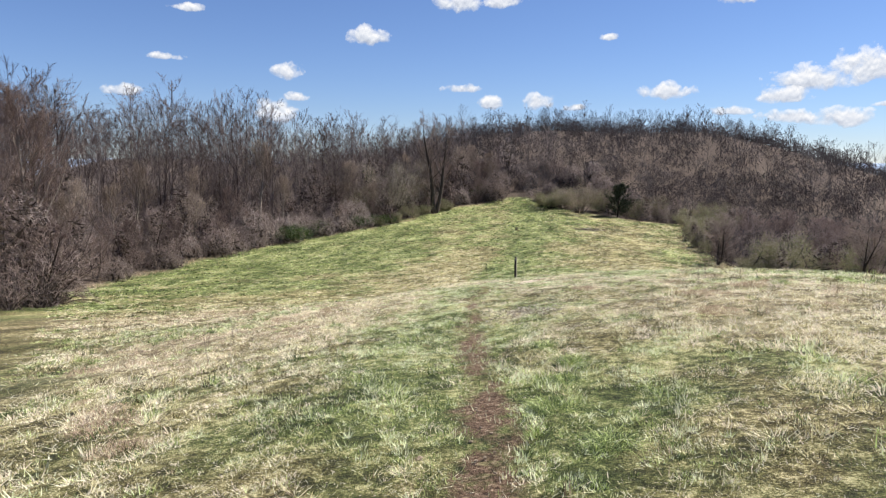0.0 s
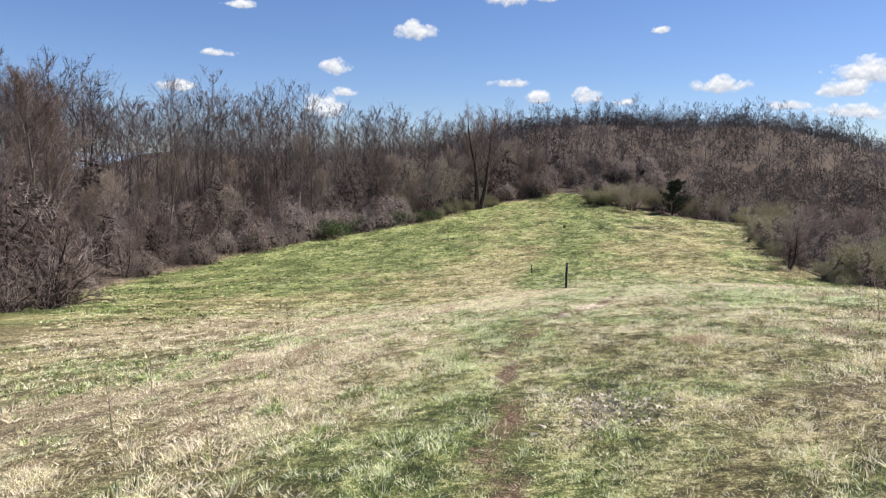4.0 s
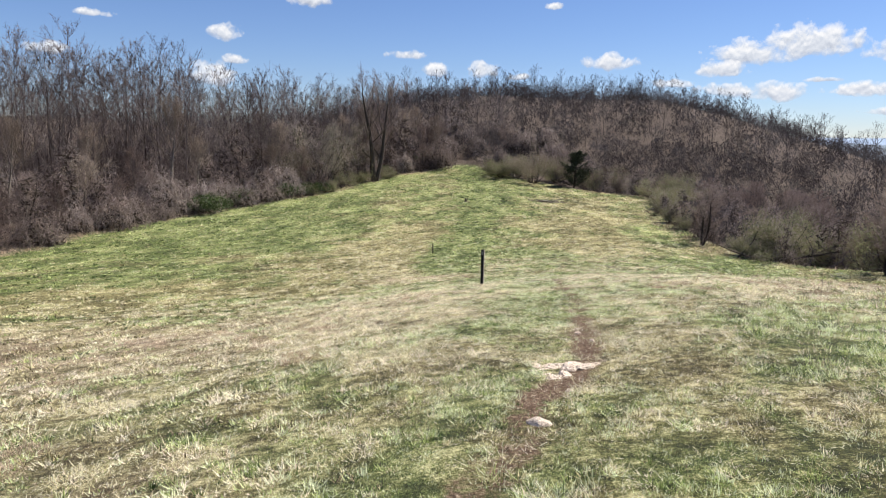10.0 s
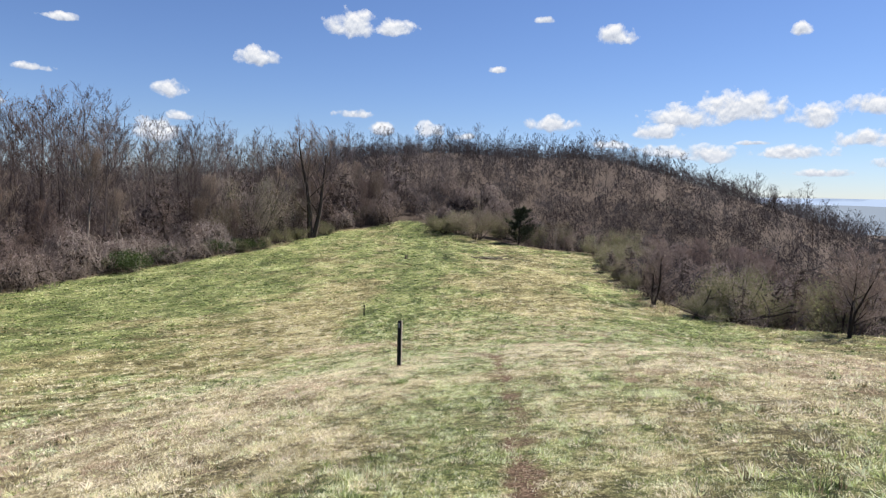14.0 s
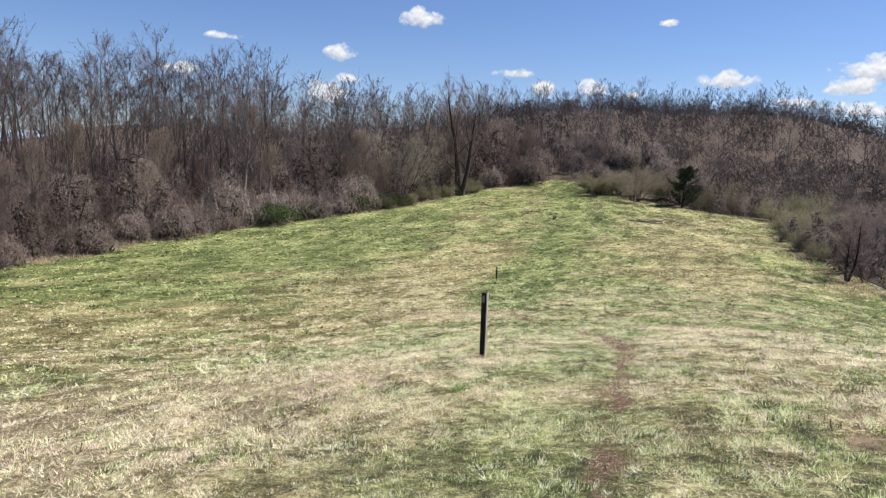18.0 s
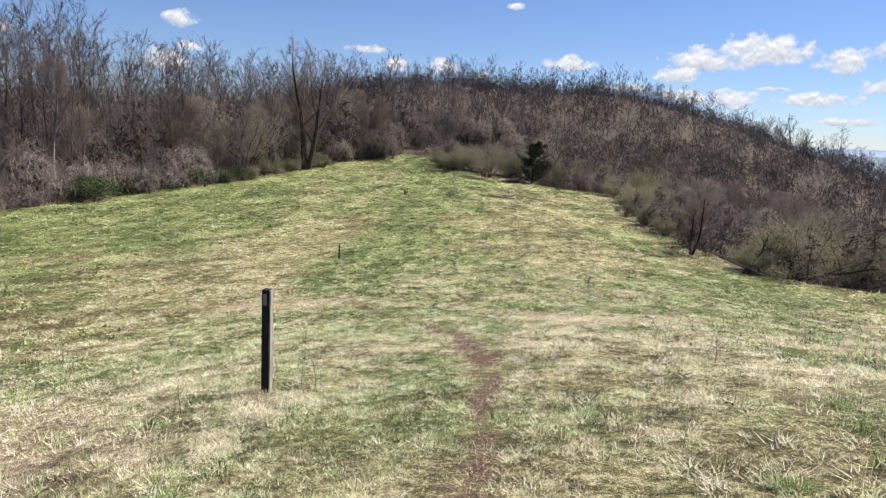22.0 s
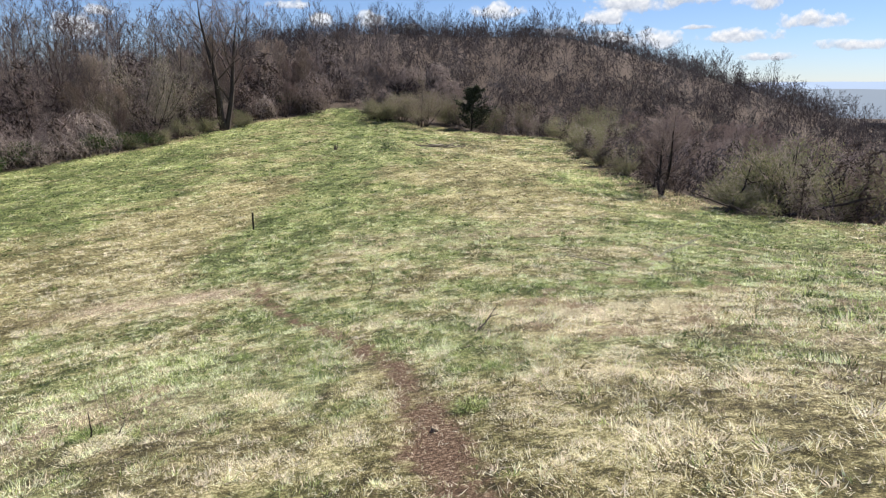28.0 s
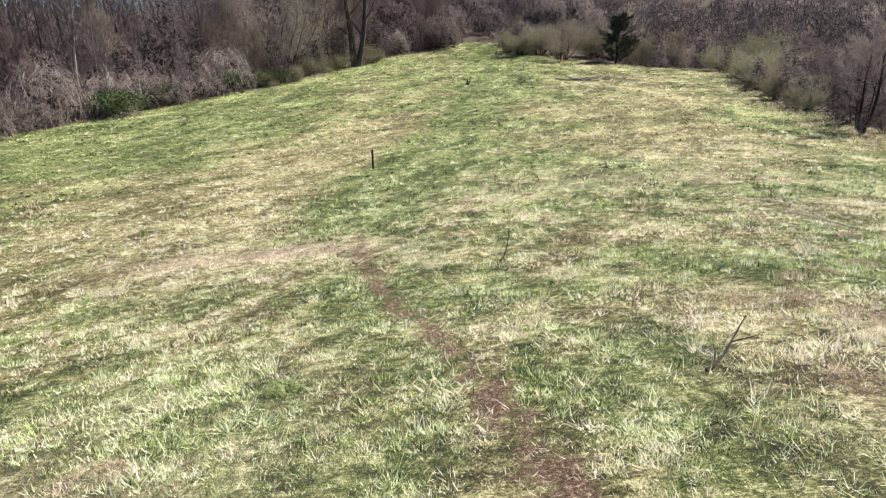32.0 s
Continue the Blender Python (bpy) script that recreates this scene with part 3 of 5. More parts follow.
def bare_tree(seed, tall, spread, first, girth, limbs=16, forks=1, twig=0.012, twigs=12, coarse=False, rise=0.7, wide=0.25, splay=4.8):
    """Trunk with limbs that sweep upwards into a rounded crown of fine twigs, leafless. twig: half the width of a twig; wide: the crown's half width, as a share of the height."""
    rng = np.random.default_rng(seed)
    wood, crown = Wood(), Wood()
    up = np.array((0.0, 0.0, 1.0))
    half = np.array((wide * tall, wide * tall, 0.42 * tall))
    heart = np.array((0.0, 0.0, 0.56 * tall))

    def reach(p, d):
        """How far the crown's outline is from p in the direction d."""
        o, e = (p - heart) / half, d / half
        a, b, c = e @ e, o @ e, o @ o - 1
        return max((-b + math.sqrt(max(b * b - a * c, 0.0))) / a, 0.06 * tall)

    for f in range(forks):
        lean = up if forks == 1 else unit(np.array((math.cos(f * 2.9 + seed), math.sin(f * 2.9 + seed), splay)))
        h = tall * (0.9 - 0.08 * f)
        pts = curve(np.array((0.0, 0.0, -0.3)) + 0.6 * f * lean * np.array((1, 1, 0)), lean, h, 4 if coarse else 8, 0.3, rng, 0.07)
        radii = girth * (1 - 0.12 * f) * np.linspace(1, 0, len(pts)) ** 0.85 + 0.012
        radii[0] *= 1.35
        wood.tube(pts, radii, 3 if coarse else 6)
        n = limbs // forks
        for i in range(n):
            f = first + (0.97 - first) * ((i + rng.random()) / n) ** 0.7
            p = along(pts, f)
            az = i * 2.4 + rng.random() * 0.9 + seed
            lean = spread * rng.uniform(0.7, 1.5) * (1.45 - 0.5 * f)
            d = unit(np.array((math.cos(az) * lean, math.sin(az) * lean, 0.5)))
            length = reach(p, unit(d + 0.35 * rise * up)) * rng.uniform(0.68, 0.96)
            r = 0.42 * girth * (1 - f) ** 0.95 + 0.007
            limb = curve(p, d, length, 2 if coarse else 5, rise, rng, 0.11)
            wood.tube(limb, r * np.linspace(1, 0.2, len(limb)), 3)
            m = 7 if coarse else 18
            for j in range(m):
                g = 0.2 + 0.8 * (j + rng.random()) / m
                tip = unit(limb[-1] - limb[-2 if coarse else -3])
                d2 = unit(tip + rng.normal(0, 0.5, 3) + 0.1 * up)
                p2 = along(limb, min(g, 0.98))
                l2 = min(length * rng.uniform(0.18, 0.5) * (1.25 - 0.6 * g) + 0.025 * tall, reach(p2, d2))
                q2 = p2 + d2 * l2
                if coarse:
                    crown.flake(p2, q2, 1.5 * twig, rng)
                else:
                    crown.spike(p2, q2, 0.25 * r + 0.006)
                for q in range(twigs):
                    p3 = p2 + (q2 - p2) * rng.uniform(0.0, 0.95)
                    d3 = unit(d2 + rng.normal(0, 0.6, 3) + 0.1 * up)
                    crown.flake(p3, p3 + d3 * rng.uniform(0.3, 0.9) * (0.35 + 0.025 * tall), twig, rng)
    return wood, crown


def bare_shrub(seed, tall, wide, stems=14, arch=0.0, thick=0.022):
    """Stems and branches of a leafless shrub."""
    rng = np.random.default_rng(seed)
    wood, twigs = Wood(), Wood()
    for i in range(stems):
        az = i * 2.4 + rng.random()
        out = wide / tall * rng.uniform(0.1, 1.0)
        d = unit(np.array((math.cos(az) * out, math.sin(az) * out, 1.0)))
        p = np.array((math.cos(az), math.sin(az), 0)) * 0.12 * wide * rng.random() + np.array((0, 0, -0.1))
        stem = curve(p, d, tall * rng.uniform(0.7, 1.12), 4, -arch, rng, 0.14)
        wood.tube(stem, thick * np.linspace(1.2, 0.35, 5), 3)
        for j in range(6):
            g = rng.uniform(0.15, 1.0)
            d2 = unit(unit(stem[-1] - stem[0]) * 0.8 + rng.normal(0, 0.6, 3) + np.array((0, 0, 0.15)))
            sub = curve(along(stem, min(g, 0.98)), d2, tall * rng.uniform(0.15, 0.34), 2, -arch, rng, 0.25)
            twigs.tube(sub, thick * np.array((0.55, 0.4, 0.2)), 3)
            for q in range(6):
                p3 = along(sub, rng.uniform(0.1, 0.98))
                q3 = p3 + unit(d2 + rng.normal(0, 0.75, 3)) * rng.uniform(0.25, 0.8) * (0.25 + 0.11 * tall)
                twigs.spike(p3, q3, 0.011)
    return wood, twigs


def ribbon(w, pts, r, rng):
    """A trailing stem seen from afar: a narrow band."""
    o = len(w.v)
    u = unit(np.cross(pts[-1] - pts[0], rng.normal(size=3)))
    for i, p in enumerate(pts):
        k = r * (1 - 0.6 * i / (len(pts) - 1))
        w.v += [p - u * k, p + u * k]
        if i:
            q = o + 2 * i
            w.t += [(q - 2, q - 1, q + 1), (q - 2, q + 1, q)]


def vine_mound(seed, wide, tall, runs=330, lumps=6, twig=0.014):
    """Arching, trailing stems heaped over what they have smothered."""
    rng = np.random.default_rng(seed)
    vines = Wood()
    heaps = []
    for i in range(lumps):
        k = rng.uniform(0.45, 1.0) if i else 1.0
        off = 0.42 * wide * (1.1 - k)
        a = rng.uniform(0, 6.28)
        heaps.append((math.cos(a) * off, math.sin(a) * off, k * tall, rng.uniform(0.22, 0.36) * wide))
    for i in range(runs):
        cx, cy, h, r = heaps[i % lumps]
        az, sweep = rng.uniform(0, 6.28), rng.uniform(-1.6, 1.6)
        k = rng.uniform(0.8, 1.05)
        start = rng.random() ** 0.7 * 0.85
        stop = min(start + rng.uniform(0.15, 0.55), 1.1)
        pts = []
        for f in np.linspace(start, stop, 4):
            a = az + sweep * (f - start)
            out = r * k * math.sin(min(f, 1) * 1.57) ** 0.8
            pts.append(np.array((cx + math.cos(a) * out, cy + math.sin(a) * out, max(h * k * max(math.cos(f * 1.57), 0) ** 0.6, -0.05))) + rng.normal(0, 0.09, 3))
        ribbon(vines, pts, 1.3 * twig, rng)
        for _ in range(4):
            p = along(pts, rng.uniform(0.0, 0.98))
            vines.flake(p, p + unit(rng.normal(0, 1, 3) + np.array((0, 0, -0.25))) * rng.uniform(0.2, 0.55), twig, rng)
    # broad dark flakes fill the heaps, their inner shade put into the colour
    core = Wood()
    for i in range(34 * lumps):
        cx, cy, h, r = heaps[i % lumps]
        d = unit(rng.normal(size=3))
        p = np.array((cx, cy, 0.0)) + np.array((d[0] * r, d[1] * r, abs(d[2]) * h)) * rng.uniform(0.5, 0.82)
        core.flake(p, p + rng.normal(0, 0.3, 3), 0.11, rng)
    return vines, core


def draped_mass(seed, tall, wide, lumps=11, sprays=46, twig=0.016):
    """A smothered tree: rounded lumps of trailing stems stacked up its trunk, each a shell of short drooping sprays."""
    rng = np.random.default_rng(seed)
    vines, core = Wood(), Wood()
    for i in range(lumps):
        f = (i + 0.5 * rng.random()) / lumps
        r = 0.30 * wide * rng.uniform(0.75, 1.3) * (1.1 - 0.55 * f)
        a, off = rng.uniform(0, 6.28), 0.34 * wide * (1 - 0.75 * f) * rng.uniform(0.4, 1.1)
        c = np.array((math.cos(a) * off, math.sin(a) * off, max(0.55 * r, tall * f * 0.92)))
        high = r * rng.uniform(0.9, 1.5)
        for _ in range(sprays):
            d = unit(rng.normal(size=3) + np.array((0, 0, 0.55)))
            p = c + d * np.array((r, r, high)) * rng.uniform(0.85, 1.0)
            out = unit(np.array((d[0], d[1], 0.25)) + rng.normal(0, 0.35, 3))
            span = rng.uniform(0.35, 0.95) * r
            q = p + out * span * 0.5
            e = q + unit(out + np.array((0, 0, -1.5))) * span * 0.7
            ribbon(vines, (p, q, e), twig, rng)
            vines.flake(q, q + unit(rng.normal(0, 1, 3)) * rng.uniform(0.2, 0.5), 0.8 * twig, rng)
        # dark flakes inside each lump stand in for its shaded depth
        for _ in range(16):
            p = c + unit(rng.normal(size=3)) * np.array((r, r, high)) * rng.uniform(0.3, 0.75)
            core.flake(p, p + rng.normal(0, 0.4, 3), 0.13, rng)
    return vines, core


def bud_shrub(seed, tall, wide, stems=13, flakes=11000, leafy=0.78, low=0.12):
    """Crooked stems under a soft rounded cloud of fine twigs and opening buds. leafy: the share of buds; low: where the cloud begins."""
    rng = np.random.default_rng(seed)
    wood, twigs, leaf = Wood(), Wood(), Wood()
    ends = []
    for i in range(stems):
        az = i * 2.4 + rng.random()
        out = wide / tall * 0.8 * math.sqrt(rng.random())
        d = unit(np.array((math.cos(az) * out, math.sin(az) * out, 0.9)))
        stem = curve(np.array((math.cos(az), math.sin(az), 0)) * 0.08 * wide + np.array((0, 0, -0.1)), d, tall * rng.uniform(0.6, 0.95), 5, -0.15, rng, 0.2)
        wood.tube(stem, np.linspace(0.06, 0.012, 6), 4)
        for f in (0.35, 0.5, 0.65, 0.8, 0.98):
            ends.append((along(stem, f), unit(stem[-1] - stem[1])))
    for i in range(flakes):
        p, d = ends[i % len(ends)]
        c = p + rng.normal(0, 0.08 * wide, 3) * np.array((1, 1, 0.8))
        if c[2] < low * tall * rng.uniform(0.6, 2.0):
            continue
        if rng.random() < leafy:
            leaf.flake(c, c + rng.normal(0, 0.06, 3), 0.036, rng)
        else:
            twigs.flake(c, c + unit(d + rng.normal(0, 0.55, 3)) * rng.uniform(0.2, 0.6), 0.011, rng)
    return wood, twigs, leaf


def leafy_bush(seed, wide, tall, leaves=2600):
    rng = np.random.default_rng(seed)
    stems, leaf = Wood(), Wood()
    lumps = [(rng.uniform(-0.33, 0.33) * wide, rng.uniform(-0.25, 0.25) * wide, rng.uniform(0.4, 0.68) * tall, rng.uniform(0.22, 0.34) * wide) for _ in range(9)]
    for cx, cy, cz, r in lumps:
        stems.tube(curve(np.array((cx * 0.2, cy * 0.2, -0.1)), unit(np.array((cx, cy, cz * 1.4))), cz * 1.3, 3, 0, rng), np.array((0.03, 0.022, 0.015, 0.008)), 3)
    for i in range(leaves):
        cx, cy, cz, r = lumps[i % 9]
        d = unit(rng.normal(size=3))
        p = np.array((cx, cy, cz)) + d * r * rng.uniform(0.6, 1.05) * np.array((1, 1, min(0.9, 0.32 * tall / r)))
        if p[2] < 0.05:
            continue
        leaf.flake(p, p + unit(d + rng.normal(0, 0.7, 3)) * rng.uniform(0.1, 0.2), 0.05, rng)
    return stems, leaf


def cedar_tree(seed, tall, wide, sprays=3600):
    rng = np.random.default_rng(seed)
    wood, leaf = Wood(), Wood()
    trunk = curve(np.array((0.0, 0.0, -0.2)), np.array((0.0, 0.0, 1.0)), tall, 7, 0.1, rng, 0.04)
    wood.tube(trunk, np.linspace(0.17, 0.015, 8), 6)
    for i in range(46):
        f = 0.07 + 0.9 * i / 46
        az = i * 2.4 + rng.random()
        reach = wide * 0.5 * (1 - f) ** 0.75 * rng.uniform(0.55, 1.2) + 0.15
        limb = curve(along(trunk, f), unit(np.array((math.cos(az), math.sin(az), 0.35))), reach, 3, 0.3, rng)
        wood.tube(limb, np.linspace(0.04, 0.01, 4), 3)
        for _ in range(sprays // 46):
            p = along(limb, rng.uniform(0.15, 0.98)) + rng.normal(0, 0.16, 3)
            leaf.flake(p, p + unit(np.array((math.cos(az), math.sin(az), 0.7)) + rng.normal(0, 0.6, 3)) * rng.uniform(0.15, 0.38), 0.055, rng)
    return wood, leaf


UNSET = set()  # things built but not set in their place yet


def thing(name, label, category, group, pieces, kind=""):
    """A top-level thing with its parts: (part name, mesh, part label)."""
    root = tagged(new(name), label, category, group, kind)
    root.empty_display_size = 0.2
    UNSET.add(root.name)
    for pname, me, plabel in pieces:
        made = part(pname, me, root, plabel)
        if pname == "inner_tangle":
            tagged(made, plabel, "", "", "stuff")
    return root


def strew(protos, places, rng, lo=0.85, hi=1.15, tilt=3.0):
    """Sets copies of the prototypes at places (x, y, size)."""
    for x, y, s in places:
        m = standing(x, y, rng.uniform(0, 360), s * rng.uniform(lo, hi), 0.08, rng.uniform(-tilt, tilt))
        proto = protos[rng.integers(len(protos))]
        if proto.name in UNSET:
            UNSET.discard(proto.name)
            proto.matrix_basis = m
        else:
            copy_scaled(proto, m)


def copy_scaled(proto, m):
    """A copy at the pose m, whose size is m's own."""
    made = copy_thing(proto, Matrix.Identity(4))
    made.matrix_basis = m
    return made


def spots(rng, xs, ys, gap, keep):
    """Uneven places about gap metres apart where keep(x, y) holds."""
    x, y = np.meshgrid(np.arange(*xs, gap), np.arange(*ys, gap))
    x, y = x.ravel() + rng.uniform(-0.48, 0.48, x.size) * gap, y.ravel() + rng.uniform(-0.48, 0.48, x.size) * gap
    ok = keep(x, y)
    return x[ok], y[ok]


def depth_in(x, y):
    """How far a place lies inside the woods, in metres (below 0 on the meadow)."""
    d = np.maximum(edge_left(y) - x, x - edge_right(y))
    return np.where(y > 158, np.maximum(d, y - 158), d)


def seen(x, y, slack=0.0):
    a = np.degrees(np.arctan2(x, y + 4))
    return (a > -50 - slack) & (a < 38 + slack)


rng = np.random.default_rng(11)
tall_trees, slim_trees, edge_trees = [], [], []
for s, (tall, spread, first, girth) in enumerate(((20, 0.40, 0.30, 0.30), (18, 0.46, 0.26, 0.27), (21.5, 0.38, 0.36, 0.32), (16.5, 0.48, 0.24, 0.26))):
    w, c = bare_tree(20 + s, tall, spread, first, girth, 30, 1, 0.0095, 25, False, 0.7, 0.22 + 0.02 * s)
    tall_trees.append(thing("tree", "tall leafless hardwood tree with grey bark in the woods", "tree", "trees of the wood's edge",
                            (("trunk", w.mesh("trunk", BARK), ""), ("crown", c.mesh("crown", TWIGS), "bare brown twigs"))))
for s, (tall, spread, first, girth) in enumerate(((12.5, 0.38, 0.22, 0.15), (10.5, 0.46, 0.18, 0.13), (14, 0.36, 0.25, 0.17))):
    w, c = bare_tree(40 + s, tall, spread, first, girth, 27, 1, 0.009, 21, False, 0.7, 0.22)
    slim_trees.append(thing("tree", "slim young leafless tree with a thin grey trunk", "tree", "trees of the wood's edge",
                            (("trunk", w.mesh("trunk", BARK), ""), ("crown", c.mesh("crown", TWIGS_PURPLE), "bare reddish-brown twigs"))))
for s, (tall, spread, first, girth) in enumerate(((8.5, 0.5, 0.16, 0.13), (7.0, 0.6, 0.14, 0.11))):
    w, c = bare_tree(60 + s, tall, spread, first, girth, 22, 2, 0.010, 15, False, 0.3, 0.36)
    edge_trees.append(thing("tree", "low spreading leafless tree tangled at the meadow's edge", "tree", "small trees at the edge",
                            (("trunk", w.mesh("trunk", BARK_DARK), ""), ("crown", c.mesh("crown", TWIGS_PURPLE), "bare tangled twigs"))))
brown_shrubs, bud_shrubs = [], []
for s, (tall, wide, arch) in enumerate(((3.2, 2.8, 0.6), (2.4, 2.8, 0.9), (4.2, 3.0, 0.5))):
    w, t = bare_shrub(70 + s, tall, wide, 18, arch)
    brown_shrubs.append(thing("shrub", "leafless reddish-brown shrub in dense undergrowth", "shrub", "undergrowth shrubs",
                              (("woody_base", w.mesh("woody_base", BARK_DARK), ""), ("crown", t.mesh("crown", TWIGS_PURPLE), "tangle of bare twigs"))))
for s, (tall, wide) in enumerate(((3.9, 4.6), (3.2, 4.2), (3.5, 4.8))):
    w, t, b = bud_shrub(80 + s, tall, wide)
    bud_shrubs.append(thing("shrub", "rounded shrub with opening yellow-green buds", "shrub", "budding shrubs",
                            (("woody_base", w.mesh("woody_base", BARK_DARK), "crooked dark stems"), ("crown", t.mesh("crown", TWIGS), ""), ("foliage", b.mesh("foliage", BUDS), "small yellow-green buds"))))
soft_trees = []
for s, (tall, wide) in enumerate(((9.5, 6.6), (8.0, 6.0))):
    w, t, b = bud_shrub(86 + s, tall, wide, 16, 16000, 0.42, 0.12)
    soft_trees.append(thing("tree", "small tan tree hazed with fine twigs and first buds", "tree", "budding trees",
                            (("trunk", w.mesh("trunk", BARK_DARK), "several slim dark stems"), ("crown", t.mesh("crown", TWIGS), ""), ("foliage", b.mesh("foliage", BUDS), "first olive buds"))))
draped = []
for s, (wide, tall) in enumerate(((4.4, 5.5), (5.2, 7.0), (4.2, 4.2), (4.6, 8.5))):
    tops, core = draped_mass(95 + s, tall, wide)
    draped.append(thing("vine_draped_tree", "small dead-looking tree draped with mauve-grey vines", "tree", "vine-draped trees",
                        (("vine_tangle", tops.mesh("vine_tangle", DRAPE), ""), ("inner_tangle", core.mesh("inner_tangle", TWIGS_DARK), "dense inner stems coloured dark as inner shade"), ("trunk", bare_tree(97 + s, tall * 1.1, 0.45, 0.25, 0.1, 8, 1, 0.01, 1)[0].mesh("trunk", BARK_DARK), ""))))
mounds = []
for s, (wide, tall) in enumerate(((4.6, 2.9), (5.6, 3.6), (3.8, 2.4))):
    tops, core = vine_mound(90 + s, wide, tall, 560, 8, 0.013)
    mounds.append(thing("vine_mound", "grey tangle of leafless vines heaped over shrubs", "vines", "vine mounds",
                        (("vine_tangle", tops.mesh("vine_tangle", VINES), ""), ("inner_tangle", core.mesh("inner_tangle", TWIGS_DARK), "dense inner stems coloured dark as inner shade"))))


def stature(x, y):
    """Trees of the far left stand higher than those towards the hill."""
    return 0.92 + 0.22 * ease(-23.5, -26.0, np.degrees(np.arctan2(x, y - 17)))


def on_left(x, y):
    return x < edge_right(y) - 3


# edge of the woods: trees in the first rows, tall on the left, low on the right where the ground falls away
x, y = spots(rng, (-72, 10), (28, 185), 5.0, lambda x, y: (depth_in(x, y) > 4) & (depth_in(x, y) < 16) & seen(x, y) & on_left(x, y))
ok = rng.random(len(x)) < 0.7
strew(tall_trees + slim_trees, [(a, b, (0.46 + 0.018 * d) * (0.7 if b < 80 else 0.82 if b < 108 else 0.92) * float(stature(a, b))) for a, b, d in zip(x[ok], y[ok], depth_in(x[ok], y[ok]))], rng, 0.88, 1.1)
x, y = spots(rng, (-68, 46), (30, 176), 4.4, lambda x, y: (depth_in(x, y) > 1.5) & (depth_in(x, y) < 9) & seen(x, y) & on_left(x, y))
ok = rng.random(len(x)) < 0.42
strew(slim_trees + edge_trees, [(a, b, 0.72) for a, b in zip(x[ok], y[ok])], rng, 0.7, 1.2, 6)
x, y = spots(rng, (10, 60), (34, 160), 5.5, lambda x, y: (depth_in(x, y) > 7) & (depth_in(x, y) < 24) & seen(x, y) & (x > edge_right(y)))
strew(edge_trees, [(a, b, 0.42 + 0.012 * d) for a, b, d in zip(x, y, depth_in(x, y))], rng, 0.75, 1.25)
x, y = spots(rng, (-66, 50), (30, 178), 4.6, lambda x, y: (depth_in(x, y) > 1.2) & (depth_in(x, y) < 17) & seen(x, y))
ok = rng.random(len(x)) < 0.72
strew(draped, [(a, b, (0.66 + 0.04 * d) if left else 0.42 + 0.012 * d) for a, b, d, left in zip(x[ok], y[ok], depth_in(x[ok], y[ok]), on_left(x[ok], y[ok]))], rng, 0.75, 1.25, 5)
# undergrowth
x, y = spots(rng, (-66, 46), (30, 172), 2.6, lambda x, y: (depth_in(x, y) > 0.0) & (depth_in(x, y) < 5) & seen(x, y))
ok = rng.random(len(x)) < 0.5
strew(brown_shrubs, [(a, b, 0.62 if left else 0.5) for a, b, left in zip(x[ok], y[ok], on_left(x[ok], y[ok]))], rng, 0.6, 1.2, 8)


# the dense clump that juts into the meadow
strew(edge_trees + slim_trees, [(-32, 41.5, 1.0), (-34.8, 44.5, 1.05), (-33, 38, 0.95), (-36, 42, 0.95), (-37.5, 46, 0.95), (-34, 35, 0.9)], rng, 0.9, 1.1, 4)
strew(brown_shrubs, [(-31.6, 40.2, 1.2), (-33.6, 44.4, 1.1), (-31, 37, 1.2), (-35.2, 45.6, 1.3), (-33.2, 42.6, 1.4), (-32.5, 35, 1.1)], rng, 0.9, 1.1, 4)
strew(draped, [(-34.6, 43.6, 1.0), (-33.4, 41.2, 1.15), (-35.8, 44.8, 1.1), (-32.6, 38.6, 0.95), (-36.5, 40.5, 1.25), (-37.4, 44.2, 1.2), (-35.2, 37, 1.2)], rng, 0.9, 1.1, 3)


# single shrubs, where they stand
def along_edge(rows, side):
    return [(float((edge_left if side < 0 else edge_right)(y)) + side * d, y, s) for y, d, s in rows]


strew(mounds, [(a, b, 1.5 * c) for a, b, c in along_edge(((58, 2.5, 0.55), (71, 2, 0.5), (81, 1.8, 0.75), (89.5, 3.5, 0.8), (94, 1.6, 1.0), (98, 3.0, 1.05), (101.5, 2.2, 0.8), (104.5, 3.8, 1.1), (109.5, 2.8, 1.1),
                                                          (112.5, 3.2, 1.1), (114.5, 1.4, 0.8), (117.5, 2.6, 1.0), (121, 4, 1.0), (155, 3, 1.2), (150, 5, 1.1), (145, 5, 1.0)), -1)]
      + [(-14, 164, 1.5), (-6, 167, 1.6), (3, 170, 1.7), (10, 163, 1.5), (-20, 166, 1.4), (17, 160, 1.4), (24, 152, 1.3), (-1, 160, 1.2), (30, 146, 1.3), (7, 156, 1.5), (14, 150, 1.5), (20, 145, 1.4), (-3, 175, 1.8), (9, 177, 1.8), (-13, 174, 1.7)], rng, 0.9, 1.1, 0)
